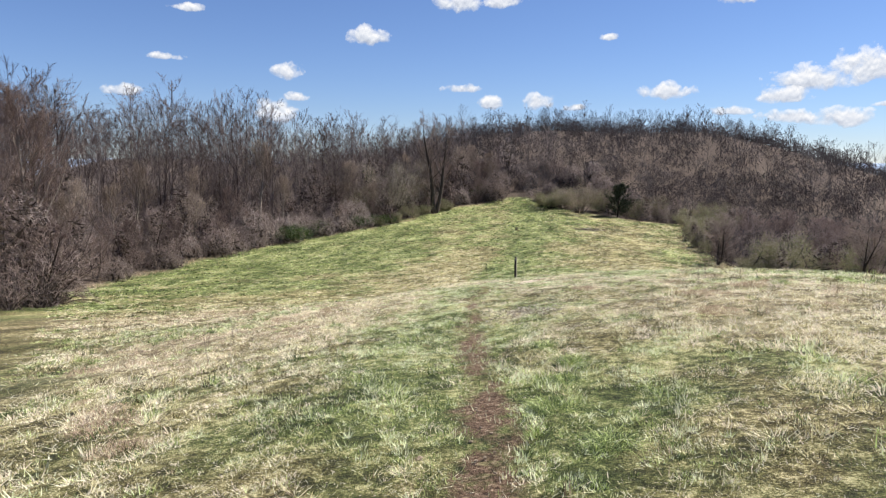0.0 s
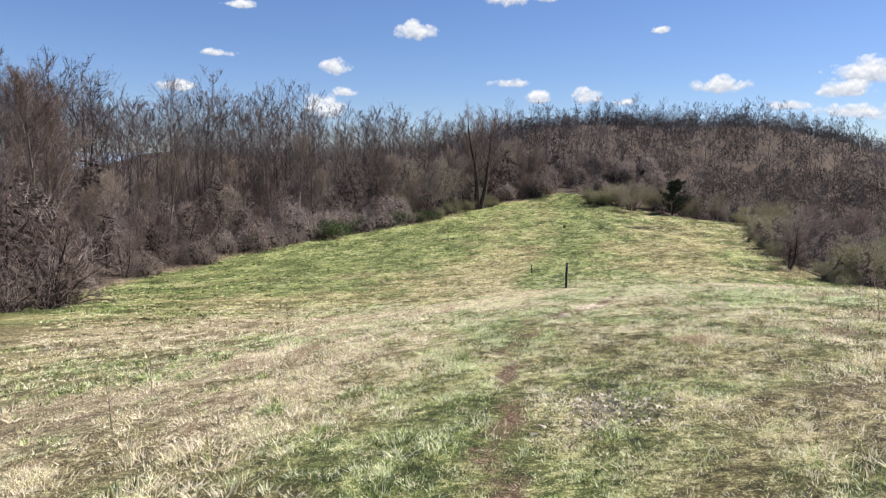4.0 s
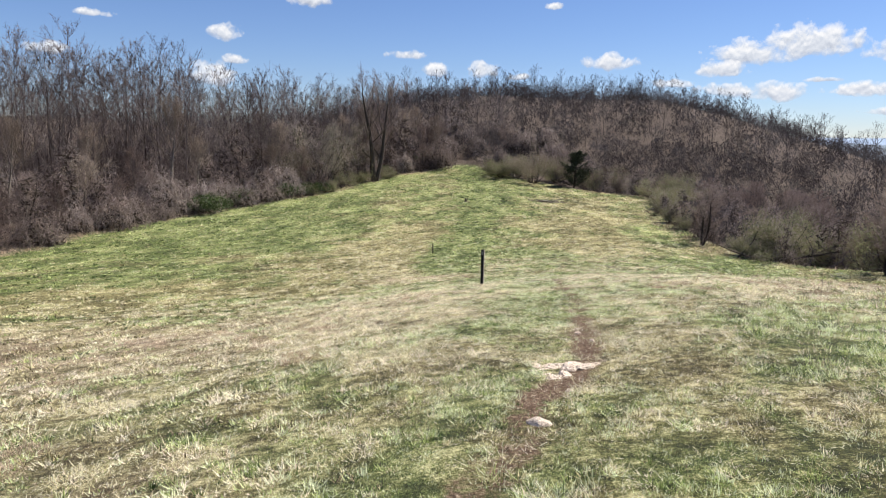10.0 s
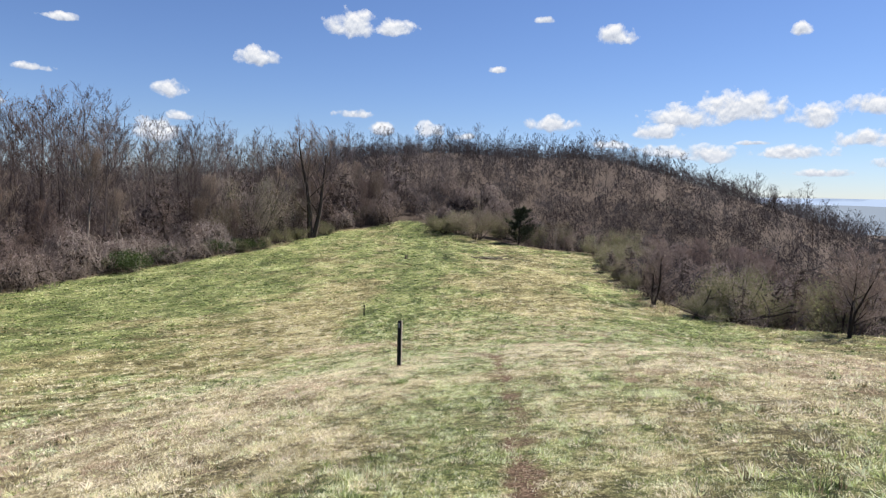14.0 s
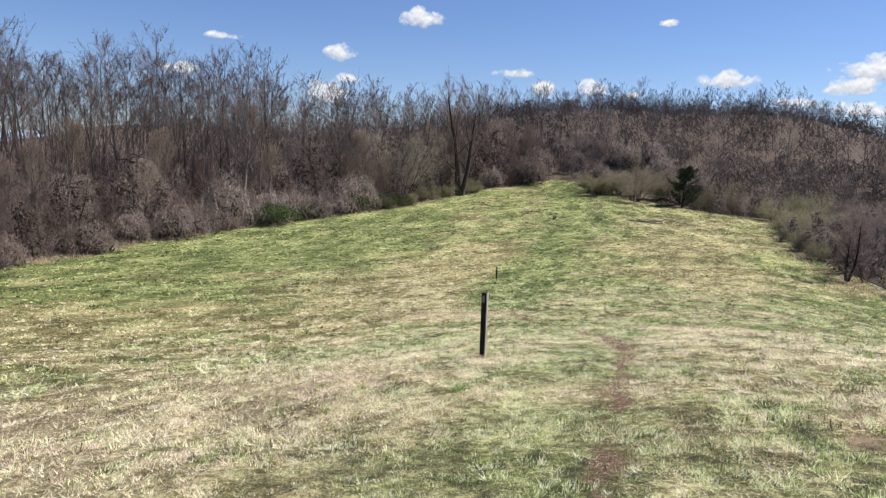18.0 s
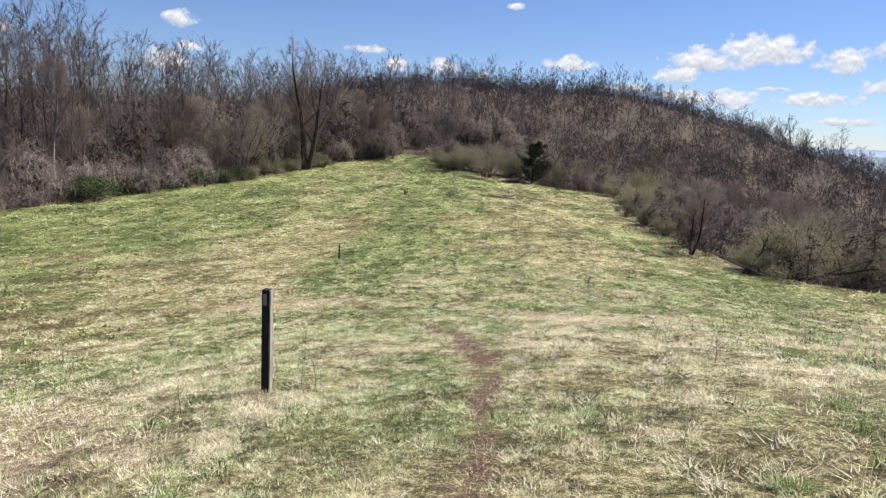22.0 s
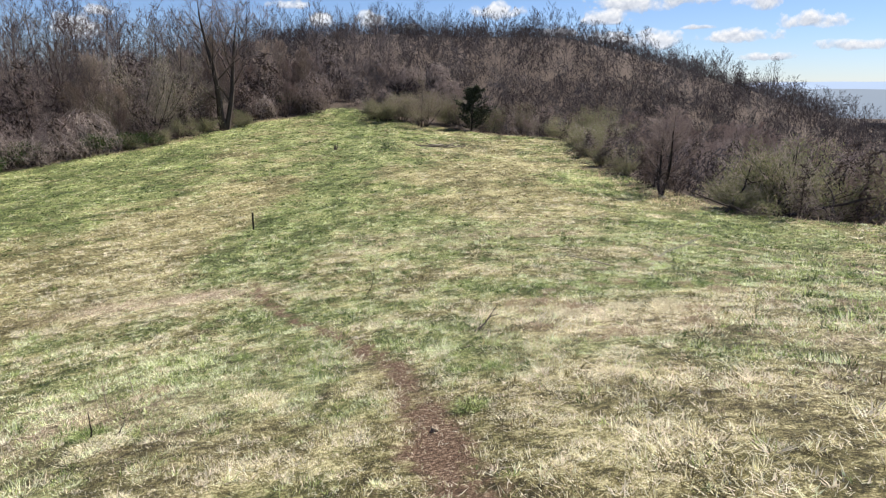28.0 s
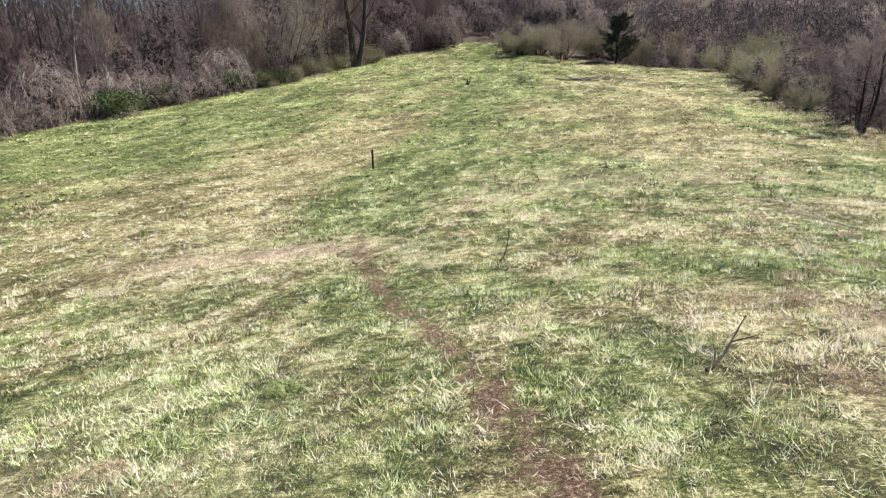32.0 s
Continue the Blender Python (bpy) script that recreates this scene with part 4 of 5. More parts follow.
strew(bud_shrubs, [(19.8, 72.6, 0.7), (22.4, 72.8, 1.25), (26.2, 73.6, 1.35), (30.0, 73.0, 1.45), (34.5, 75.0, 1.6), (24.6, 77.0, 1.35), (39.0, 77.0, 1.8), (29.0, 78.5, 1.7), (44.0, 80.0, 1.6),
                   (21.3, 110.5, 1.0), (22.6, 113.4, 1.3), (25.2, 119, 1.2), (23.4, 129, 1.0), (24.3, 151.0, 1.2), (28.0, 140.0, 1.3), (-0.9, 146.6, 1.35), (1.8, 147.4, 1.2), (-3.2, 149.2, 0.9),
                   (9.4, 146.0, 1.1), (16.5, 145.0, 1.2), (18.8, 89.5, 0.6), (18.6, 95, 0.55), (20, 103, 0.65), (21.5, 99, 0.9)]
      + along_edge(((116, 3.5, 0.8), (122.5, 0.8, 0.6), (126, 0.6, 0.55), (132, 2.2, 1.0), (136, 2.0, 0.9), (141, -0.6, 0.75), (143, 1.0, 0.7), (46, 3, 0.8), (82, 2, 0.6)), -1), rng, 0.92, 1.08, 3)
strew(soft_trees, [(-31.4, 132.0, 1.35), (4.9, 142.4, 1.05), (19.8, 143.5, 0.75), (-35.5, 127.5, 0.8)], rng, 0.97, 1.03, 2)
strew(draped, [(22.8, 124.5, 0.6), (21.6, 132.5, 0.7), (5.2, 148.5, 0.75), (13.0, 148.5, 0.85), (-0.4, 150.5, 0.6), (17.6, 141.5, 0.8), (19.6, 83, 0.45), (19.4, 92, 0.4), (20.4, 106, 0.5), (26.5, 73.5, 0.6)], rng, 0.9, 1.1, 4)
strew(edge_trees, [(17.9, 78.9, 0.7), (18.4, 80.4, 0.5), (25.9, 63.4, 0.92), (27.4, 65.0, 0.7), (29.6, 70.5, 0.8), (33.5, 72.5, 0.8)], rng, 0.95, 1.05, 3)


# the woods further in and on the hill
def far_woods(name, label, rows, protos, material, rng):
    vs, ts, tone, n = [], [], [], 0
    for x, y, s in rows:
        v, t = protos[rng.integers(len(protos))]
        a, k = rng.uniform(0, 6.28), s * rng.uniform(0.82, 1.14)
        c, q = math.cos(a) * k, math.sin(a) * k
        tone.append(np.full(len(v), rng.random()))
        vs.append(np.stack([v[:, 0] * c - v[:, 1] * q + x, v[:, 0] * q + v[:, 1] * c + y, v[:, 2] * k + float(height(x, y)) - 0.1], 1))
        ts.append(t + n)
        n += len(v)
    me = mesh_of(name, np.concatenate(vs), np.concatenate(ts), material)
    me.attributes.new("tone", "FLOAT", "POINT").data.foreach_set("value", np.concatenate(tone).astype(np.float32))
    return tagged(new(name, me), label, "woods", "", "stuff")


def brush(seed, tall, wide, count, r):
    """Smothered undergrowth seen from afar: a lopsided dome of drooping twigs, open at its foot."""
    g, b = np.random.default_rng(seed), Wood()
    lumps = [np.array((*g.normal(0, 0.22, 2) * wide, 0.0)) for _ in range(3)]
    sizes = [1.0, g.uniform(0.55, 0.8), g.uniform(0.4, 0.65)]
    for i in range(count):
        k = (0, 0, 1, 2)[i % 4]
        d = unit(g.normal(size=3))
        d[2] = abs(d[2]) ** 0.7
        p = lumps[k] * (k > 0) + d * np.array((wide / 2, wide / 2, tall)) * sizes[k] * g.uniform(0.82, 1.02)
        fall = unit(np.array((d[0], d[1], -0.9)) * 0.9 + g.normal(0, 0.55, 3))
        b.flake(p, p + fall * g.uniform(0.5, 1.4), r, g)
    return np.array(b.v), np.array(b.t)


def coarse_trees(seed, sizes, spread, twig, limbs, twigs):
    out = []
    for i, tall in enumerate(sizes):
        w, c = bare_tree(seed + i, tall, spread, 0.2 + 0.02 * i, 0.008 * tall, limbs, 1, twig, twigs, True, 0.6, 0.27)
        v, t = np.array(w.v), np.array(w.t)
        out.append((np.concatenate([v, np.array(c.v)]), np.concatenate([t, np.array(c.t) + len(v)])))
    return out


wood_trees = coarse_trees(110, (20, 18, 22, 16, 19, 21), 0.5, 0.0195, 15, 10)
hill_trees = coarse_trees(150, (13, 11, 14.5, 12, 10, 13.5), 0.55, 0.022, 9, 7)
thickets = [brush(130 + s, 4.6, 4.6, 380, 0.026) for s in range(5)]
hill_thickets = [brush(140 + s, 3.8, 5.4, 160, 0.048) for s in range(5)]
x, y = spots(rng, (-122, 5), (14, 190), 4.0, lambda x, y: (depth_in(x, y) > 13) & (depth_in(x, y) < 50) & (x < 0) & seen(x, y, 2) & (y < 178 + 0.1 * x))
far_woods("woods_left", "dense leafless woods behind the meadow's edge", [(a, b, (0.70 + 0.006 * min(d, 40)) * float(stature(a, b))) for a, b, d in zip(x, y, depth_in(x, y))], wood_trees, WOODLAND, rng)
x, y = spots(rng, (-124, 5), (18, 185), 4.0, lambda x, y: (depth_in(x, y) > 8) & (depth_in(x, y) < 50) & (x < 0) & seen(x, y, 2))
far_woods("undergrowth_left", "tangled leafless undergrowth in the woods", [(a, b, (0.8 + 0.012 * d) * rng.uniform(0.7, 1.4)) for a, b, d in zip(x, y, depth_in(x, y))], thickets, WOODLAND, rng)
x, y = spots(rng, (-150, 140), (164, 300), 6.8, lambda x, y: (depth_in(x, y) > 10) & (np.degrees(np.arctan2(x, y)) > -33) & (np.degrees(np.arctan2(x, y)) < 36))
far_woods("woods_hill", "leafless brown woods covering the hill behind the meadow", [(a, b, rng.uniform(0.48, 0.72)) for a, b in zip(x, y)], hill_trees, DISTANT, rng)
x, y = spots(rng, (-130, 130), (170, 296), 21.0, lambda x, y: (depth_in(x, y) > 14) & (np.degrees(np.arctan2(x, y)) > -30) & (np.degrees(np.arctan2(x, y)) < 34))
far_woods("woods_crest", "taller dark leafless trees standing out of the hill's woods", [(a, b, rng.uniform(0.42, 0.55)) for a, b in zip(x, y)], wood_trees, TWIGS_DARK, rng)
x, y = spots(rng, (-110, 135), (158, 300), 5.6, lambda x, y: (depth_in(x, y) > 3) & (np.abs(np.degrees(np.arctan2(x, y))) < 33))
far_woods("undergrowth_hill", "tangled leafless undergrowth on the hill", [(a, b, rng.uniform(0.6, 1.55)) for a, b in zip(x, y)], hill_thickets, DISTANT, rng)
x, y = spots(rng, (20, 240), (35, 310), 8.0, lambda x, y: (depth_in(x, y) > 22) & (y < 166) & seen(x, y, 2))
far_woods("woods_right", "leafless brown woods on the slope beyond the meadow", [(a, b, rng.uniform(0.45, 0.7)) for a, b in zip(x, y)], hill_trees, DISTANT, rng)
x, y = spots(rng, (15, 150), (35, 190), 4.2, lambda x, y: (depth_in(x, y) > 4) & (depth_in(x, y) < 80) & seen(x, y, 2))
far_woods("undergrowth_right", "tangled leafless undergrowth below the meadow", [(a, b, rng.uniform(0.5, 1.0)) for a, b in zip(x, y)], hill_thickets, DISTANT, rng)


# ---- single plants that stand out ----
w, c = bare_tree(8, 20.5, 0.5, 0.24, 0.5, 28, 2, 0.011, 14, False, 0.75, 0.31, 3.8)
twin_tree = thing("twin_trunk_tree", "large leafless twin-trunked tree standing at the meadow's edge", "tree", "",
                  (("trunk", w.mesh("trunk", BARK_DARK), "dark forked trunk"), ("crown", c.mesh("crown", TWIGS_PURPLE), "bare brown twigs")))
twin_tree.matrix_world = standing(-23.9, 138.7, 100, 1.0, 0.1)
w, c = cedar_tree(3, 7.2, 10.0, 8000)
cedar = thing("cedar_tree", "small dark evergreen cedar at the edge of the bare woods", "tree", "", (("trunk", w.mesh("trunk", BARK_DARK), ""), ("foliage", c.mesh("foliage", CEDAR), "dark green sprays")))
cedar.matrix_world = standing(12.2, 142.0, 0, 1.0, 0.1)
w, c = leafy_bush(5, 4.6, 2.4)
bush = thing("evergreen_bush", "rounded dark green leafy bush at the foot of the woods", "bush", "", (("woody_base", w.mesh("woody_base", BARK_DARK), ""), ("foliage", c.mesh("foliage", LEAVES_DARK), "glossy dark green leaves")))
UNSET.discard(bush.name)
bush.matrix_world = standing(-40.6, 106.0, 0, 1.3, 0.05)
RUSTY = island_material("rusty_dead_leaves", ((0.0, (0.20, 0.11, 0.06)), (0.5, (0.38, 0.23, 0.135)), (1.0, (0.55, 0.36, 0.23))), 0.8, 0.2)
w, c = leafy_bush(9, 2.4, 1.3, 900)
rusty = thing("shrub", "low shrub holding rust-brown dead leaves at the meadow's edge", "shrub", "", (("woody_base", w.mesh("woody_base", BARK_DARK), ""), ("foliage", c.mesh("foliage", RUSTY), "rust-brown dead leaves")))
UNSET.discard(rusty.name)
rusty.matrix_world = standing(22.4, 105.4, 0, 1.0, 0.05)
for x, y, size in ((-40.5, 114.0, 1.2), (-34.6, 120.5, 1.05), (-32.2, 122.6, 0.95), (-30.2, 124.6, 0.85), (-24.5, 146.5, 0.8), (-17.0, 158.0, 1.2)):
    copy_scaled(bush, standing(x, y, 40 * y, size, 0.05))


# ---- marker posts ----
POST = bark_material("black_timber", (0.006, 0.006, 0.006), (0.035, 0.033, 0.031), 4.0)
BLEACHED = bark_material("bleached_timber", (0.20, 0.175, 0.145), (0.52, 0.46, 0.385), 4.0)
GREY_PLATE = stone_material("grey_plate", (0.16, 0.16, 0.165), (0.27, 0.27, 0.28))


def block(bm, cx, cy, cz, sx, sy, sz):
    return bmesh.ops.create_cube(bm, size=1.0, matrix=Matrix.Translation((cx, cy, cz)) @ Matrix.Diagonal((sx, sy, sz, 1)))["verts"]


def marker_post(tall, side, detail):
    root = tagged(new("marker_post"))
    bm = bmesh.new()
    block(bm, 0, 0, tall / 2 - 0.15, side, side, tall + 0.3)
    bmesh.ops.subdivide_edges(bm, edges=[e for e in bm.edges if abs(e.verts[0].co.z - e.verts[1].co.z) > 0.5], cuts=10)
    for v in bm.verts:
        v.co.x += 0.0022 * math.sin(v.co.z * 23 + v.co.y * 40)
        v.co.y += 0.0022 * math.cos(v.co.z * 19 + v.co.x * 40)
    bmesh.ops.bevel(bm, geom=[e for e in bm.edges if e.calc_face_angle(0) > 0.8], offset=0.007, segments=2, affect="EDGES")
    part_bm("timber", bm, POST, root, "weathered black timber")
    if detail:
        bm = bmesh.new()
        # thin pale grey layer over the post's right side
        block(bm, side / 2 + 0.006, 0.006, tall / 2 - 0.02, 0.018, side * 0.8, tall + 0.03)
        bmesh.ops.bevel(bm, geom=bm.edges[:], offset=0.003, segments=1, affect="EDGES")
        part_bm("side_board", bm, BLEACHED, root, "thin pale grey facing on one side")
        bm = bmesh.new()
        block(bm, 0, -side / 2 - 0.003, tall - 0.115, side * 0.5, 0.008, 0.13)
        bmesh.ops.bevel(bm, geom=bm.edges[:], offset=0.002, segments=1, affect="EDGES")
        part_bm("plate", bm, GREY_PLATE, root, "small blank grey plate")
        bm = bmesh.new()
        block(bm, 0, 0, tall - 0.55, side + 0.006, side + 0.006, 0.035)
        part_bm("band", bm, POST, root, "black band")
    return root


post_a = tagged(marker_post(1.22, 0.088, True), "square black trail marker post with a small grey plate", "post", "marker posts")
post_a.matrix_world = standing(-1.14, 36.45, -14, 1.0, 0.0)
post_b = tagged(marker_post(0.87, 0.075, False), "short black trail marker post in green turf", "post", "marker posts")
post_b.matrix_world = standing(-6.07, 69.2, 0, 1.0, 0.0, 1.5)


# ---- stones, stumps and fallen wood ----
def rock_mesh(name, seed, material, flat=0.5, detail=2):
    bm = bmesh.new()
    bmesh.ops.create_icosphere(bm, subdivisions=detail, radius=0.5)
    for v in bm.verts:
        k = 1 + 0.28 * noise.noise(v.co * 2.3 + Vector((seed, 0, 0))) + 0.12 * noise.noise(v.co * 6 + Vector((0, seed, 0)))
        v.co = Vector((v.co.x * k, v.co.y * k * 0.8, max(v.co.z * k, -0.32) * flat))
    me = bpy.data.meshes.new(name)
    bm.to_mesh(me)
    bm.free()
    me.materials.append(material)
    return me


def set_rock(me, name, label, group, x, y, size, turn, sink):
    ob = tagged(new(name, me), label, "rock", group)
    ob.matrix_world = standing(x, y, turn, size, sink * size)
    return ob


rng = np.random.default_rng(31)


def hewn_mesh(name, seed, material, flat):
    """Angular block: a ball cut by random planes, with a chipped skin."""
    g = np.random.default_rng(seed)
    cuts = [(Vector((g.normal(), g.normal(), g.normal() * 0.7)).normalized(), g.uniform(0.3, 0.44)) for _ in range(9)] + [(Vector((g.normal(0, 0.12), g.normal(0, 0.12), 1)).normalized(), 0.34)]
    bm = bmesh.new()
    bmesh.ops.create_icosphere(bm, subdivisions=4, radius=1.0)
    for v in bm.verts:
        d = v.co.normalized()
        r = min([0.5] + [k / d.dot(p) for p, k in cuts if d.dot(p) > 0.05])
        r *= 1 + 0.14 * noise.noise(d * 4 + Vector((seed, 0, 0))) + 0.14 * noise.noise(d * 10 + Vector((0, seed, 0)))
        v.co = Vector((d.x * r, d.y * r * 0.8, d.z * r * flat))
    me = bpy.data.meshes.new(name)
    bm.to_mesh(me)
    bm.free()
    me.materials.append(material)
    return me


slabs = [hewn_mesh("slab", s, STONE, 0.42) for s in (1, 4, 7, 11, 13)]
outcrop = tagged(new("rock_outcrop"), "crumbling pinkish-white rock outcrop bedded in the worn path", "rock")
base = standing(0.08, 21.3, 0, 1.0, 0.0)
outcrop.matrix_world = base
for i, (x, y, size, turn, tip) in enumerate(((0.06, 0.04, 0.36, 10, 10), (0.2, 0.0, 0.34, 75, 5), (0.31, -0.05, 0.24, 50, -6), (0.13, -0.12, 0.2, 170, -14), (0.22, 0.13, 0.2, 300, 10), (-0.07, 0.12, 0.24, 33, 18), (-0.17, 0.16, 0.22, 120, 14), (-0.21, 0.05, 0.2, 70, -12), (-0.11, 0.0, 0.2, 200, 16),
                                              (-0.04, -0.4, 0.3, 30, -8), (0.06, -0.34, 0.2, 95, 10), (-0.12, -0.28, 0.14, 260, 6), (-0.22, -0.12, 0.1, 140, 12), (0.42, 0.05, 0.12, 20, 5), (0.06, -0.98, 0.13, 60, 5))):
    slab = part("slab", slabs[i % 5], outcrop)
    slab.matrix_world = standing(0.08 + x, 21.3 + y, turn, size, 0.14 * size) @ Matrix.Rotation(math.radians(tip), 4, "X")
boulder = rock_mesh("rock", 4.0, STONE, 0.55, 3)
for x, y, size, turn in ((-0.2, 19.25, 0.24, 150), (0.55, 23.55, 0.11, 10), (0.62, 22.6, 0.08, 60)):
    set_rock(boulder, "rock", "pale rounded rock bedded in the worn path", "rocks in the path", x, y, size * 0.85, turn, 0.16)
grit = [rock_mesh("stone", s, PEBBLE, 0.6, 1) for s in (2.0, 5.0, 9.0)]
for i in range(80):
    y = (3 + 6 * rng.random(), 17 + 9 * rng.random(), 37 + 10 * rng.random())[i % 3]
    set_rock(grit[rng.integers(3)], "stone", "small brown stone lying on the bare path", "small stones on the path", float(way(y)) + rng.normal(0, 0.16), y, rng.uniform(0.012, 0.035), rng.uniform(0, 360), 0.1)
for x, y, size in ((1.13, 43.4, 0.075), (1.25, 40.6, 0.09), (0.95, 42.2, 0.06), (0.2, 5.6, 0.08), (-0.35, 14.2, 0.09), (0.1, 12.4, 0.05)):
    set_rock(grit[rng.integers(3)], "stone", "angular stone on the bare path", "small stones on the path", x, y, size, rng.uniform(0, 360), 0.1)


def fallen_branch(name, label, x, y, long, thick, turn, lift, seed, fork=True):
    g, w = np.random.default_rng(seed), Wood()
    main = curve(np.array((0.0, 0.0, 0.0)), unit(np.array((1.0, 0.1, lift))), long, 6, 0.15, g, 0.12)
    w.tube(main, thick * np.linspace(1, 0.35, 7), 5)
    bark = BLEACHED if "bleached" in label else BARK_DARK
    root = thing(name, label, "branch", "fallen branches", (("limb", w.mesh("limb", bark), ""),))
    UNSET.discard(root.name)
    if fork:
        for f, s in ((0.12, 1), (0.55, -1)):
            t = Wood()
            p = along(main, f)
            t.tube(curve(p, unit(np.array((0.8, 0.6 * s, 0.4))), long * 0.3, 3, 0, g), thick * np.array((0.6, 0.5, 0.35, 0.2)), 4)
            part("side_twig", t.mesh("side_twig", bark), root)
    root.matrix_world = standing(x, y, turn, 1.0, -0.02)
    return root


fallen_branch("fallen_branch", "dark forked dead branch lying on the grass", 2.04, 44.85, 0.68, 0.014, 30, 0.12, 1)
fallen_branch("fallen_branch", "thin dark dead stick leaning in the grass", 0.25, 50.7, 0.7, 0.012, 40, 0.7, 2, False)
fallen_branch("fallen_branch", "bleached dead branch lying on the grass", 6.2, 52.0, 1.6, 0.018, 165, 0.12, 3)
fallen_branch("fallen_branch", "bleached dead branch lying on the grass", 8.0, 53.5, 1.8, 0.02, 20, 0.1, 4)

for x, y, long, thick, turn, lift, seed in ((18.6, 71.4, 4.2, 0.09, 20, 0.5, 11), (19.6, 70.9, 3.4, 0.07, 150, 0.35, 12), (21.4, 70.6, 4.6, 0.10, -12, 0.18, 13), (23.4, 69.6, 3.2, 0.08, 60, 0.8, 14)):
    fallen_branch("fallen_limb", "long crooked dead limb lying beneath budding shrubs", x, y, long, thick, turn, lift, seed)
fallen_branch("broken_stake", "short dark broken stick standing in the grass", -1.85, 41.64, 0.24, 0.009, 80, 2.6, 15, False)
fallen_branch("broken_stake", "short dark broken stick standing in the grass", -1.55, 41.5, 0.17, 0.007, 20, 2.2, 16, False)

# broken stump beside the far trail
w = Wood()
w.tube(np.array([(0, 0, -0.15), (0, 0, 0.1), (0.03, 0, 0.4), (0.06, 0.02, 0.62)]), np.array((0.2, 0.14, 0.12, 0.05)), 7)
t = Wood()
t.tube(np.array([(0.1, 0, 0.0), (0.3, 0.05, 0.3), (0.42, 0.1, 0.95)]), np.array((0.07, 0.05, 0.02)), 5)
stump = thing("tree_stump", "broken dark stump in the green trail", "stump", "", (("bole", w.mesh("bole", BARK_DARK), ""), ("splinter", t.mesh("splinter", BARK_DARK), "splintered upright piece")))
stump.matrix_world = standing(-5.9, 113.0, 30, 1.0, 0.0)

# heap of cut branches in the far meadow
pile = tagged(new("brush_pile"), "low heap of grey cut branches on the meadow", "brush pile")
for i in range(26):
    w = Wood()
    p = np.array((rng.normal(0, 1.5), rng.normal(0, 0.5), rng.uniform(0.05, 0.3)))
    w.tube(curve(p, unit(np.array((rng.choice((-1, 1)), rng.normal(0, 0.4), rng.normal(0, 0.08)))), rng.uniform(0.8, 2.0), 4, 0, rng, 0.12), np.linspace(1, 0.4, 5) * rng.uniform(0.03, 0.07), 5)
    part("branch", w.mesh("branch", BARK if i % 3 else BLEACHED), pile)
pile.matrix_world = standing(5.9, 113.2, 0, 1.0, -0.03)


# ---- tussocks, dead stalks and leaves ----
def tussock_mesh(seed, count, long, wide, radius, material, droop, tone=0.6):
    """A loose heap of bent blades that fall every way."""
    g, w = np.random.default_rng(seed), Wood()
    for _ in range(count):
        a, e = g.uniform(0, 6.28), radius * math.sqrt(g.random())
        p = np.array((math.cos(a) * e, math.sin(a) * e * g.uniform(0.7, 1.0), -0.02))
        b = a + g.normal(0, 1.1)
        d = unit(np.array((math.cos(b) * (0.35 + e / radius), math.sin(b) * (0.35 + e / radius), g.uniform(0.5, 1.7))))
        l = long * g.uniform(0.4, 1.1)
        mid = p + d * l * 0.55
        tip = mid + unit(d + np.array((g.normal(0, 0.4), g.normal(0, 0.4), -droop * g.uniform(0.5, 1.3)))) * l * 0.5
        side = unit(np.cross(d, (0.1, 0.2, 1.0))) * wide * g.uniform(0.6, 1.2) * 0.5
        o = len(w.v)
        w.v += [p, mid - side, mid + side, tip]
        w.t += [(o, o + 2, o + 1), (o + 1, o + 2, o + 3)]
    me = w.mesh("tussock", material)
    me.attributes.new("tone", "FLOAT", "POINT").data.foreach_set("value", np.repeat(np.clip(g.normal(tone, 0.22, count), 0, 1), 4).astype(np.float32))
    return me


straw_tussocks = [tussock_mesh(s, 620, 0.22, 0.0045, 0.26, STRAW, 1.4, 0.42 + 0.07 * s) for s in (1, 2, 3)]
green_tussocks = [tussock_mesh(s, 520, 0.2, 0.005, 0.14, GREEN, 0.9, 0.35) for s in (4, 5, 6)]
brown_tussocks = [tussock_mesh(s, 420, 0.18, 0.005, 0.26, RUST, 2.0, 0.22) for s in (7, 8)]


def set_tussock(meshes, label, x, y, size, flat=0.75):
    ob = tagged(new("grass_tussock", meshes[rng.integers(len(meshes))]), label, "grass", "grass tussocks")
    ob.matrix_world = standing(x, y, rng.uniform(0, 360), size, 0.0) @ Matrix.Diagonal((1, 1, flat, 1))


mats = [tussock_mesh(s, 620, 0.19, 0.0065, 0.24, BLANCHED, 1.5, 0.72) for s in (12, 13)]
for x, y, size in ((-0.69, 35.8, 1.0), (-0.52, 35.75, 0.7), (-0.9, 35.1, 1.1), (-0.7, 35.05, 0.7), (-1.0, 34.4, 1.0), (-0.85, 34.0, 0.9), (4.4, 45.6, 1.2), (4.9, 45.1, 1.3), (5.3, 46.0, 1.1), (3.5, 45.3, 1.0), (8.2, 41.0, 1.3), (9.0, 41.6, 1.2), (7.6, 42.3, 1.1)):
    set_tussock(mats, "blanched pinkish-white mat of fallen grass", x, y, size * 0.9, rng.uniform(0.7, 0.9))
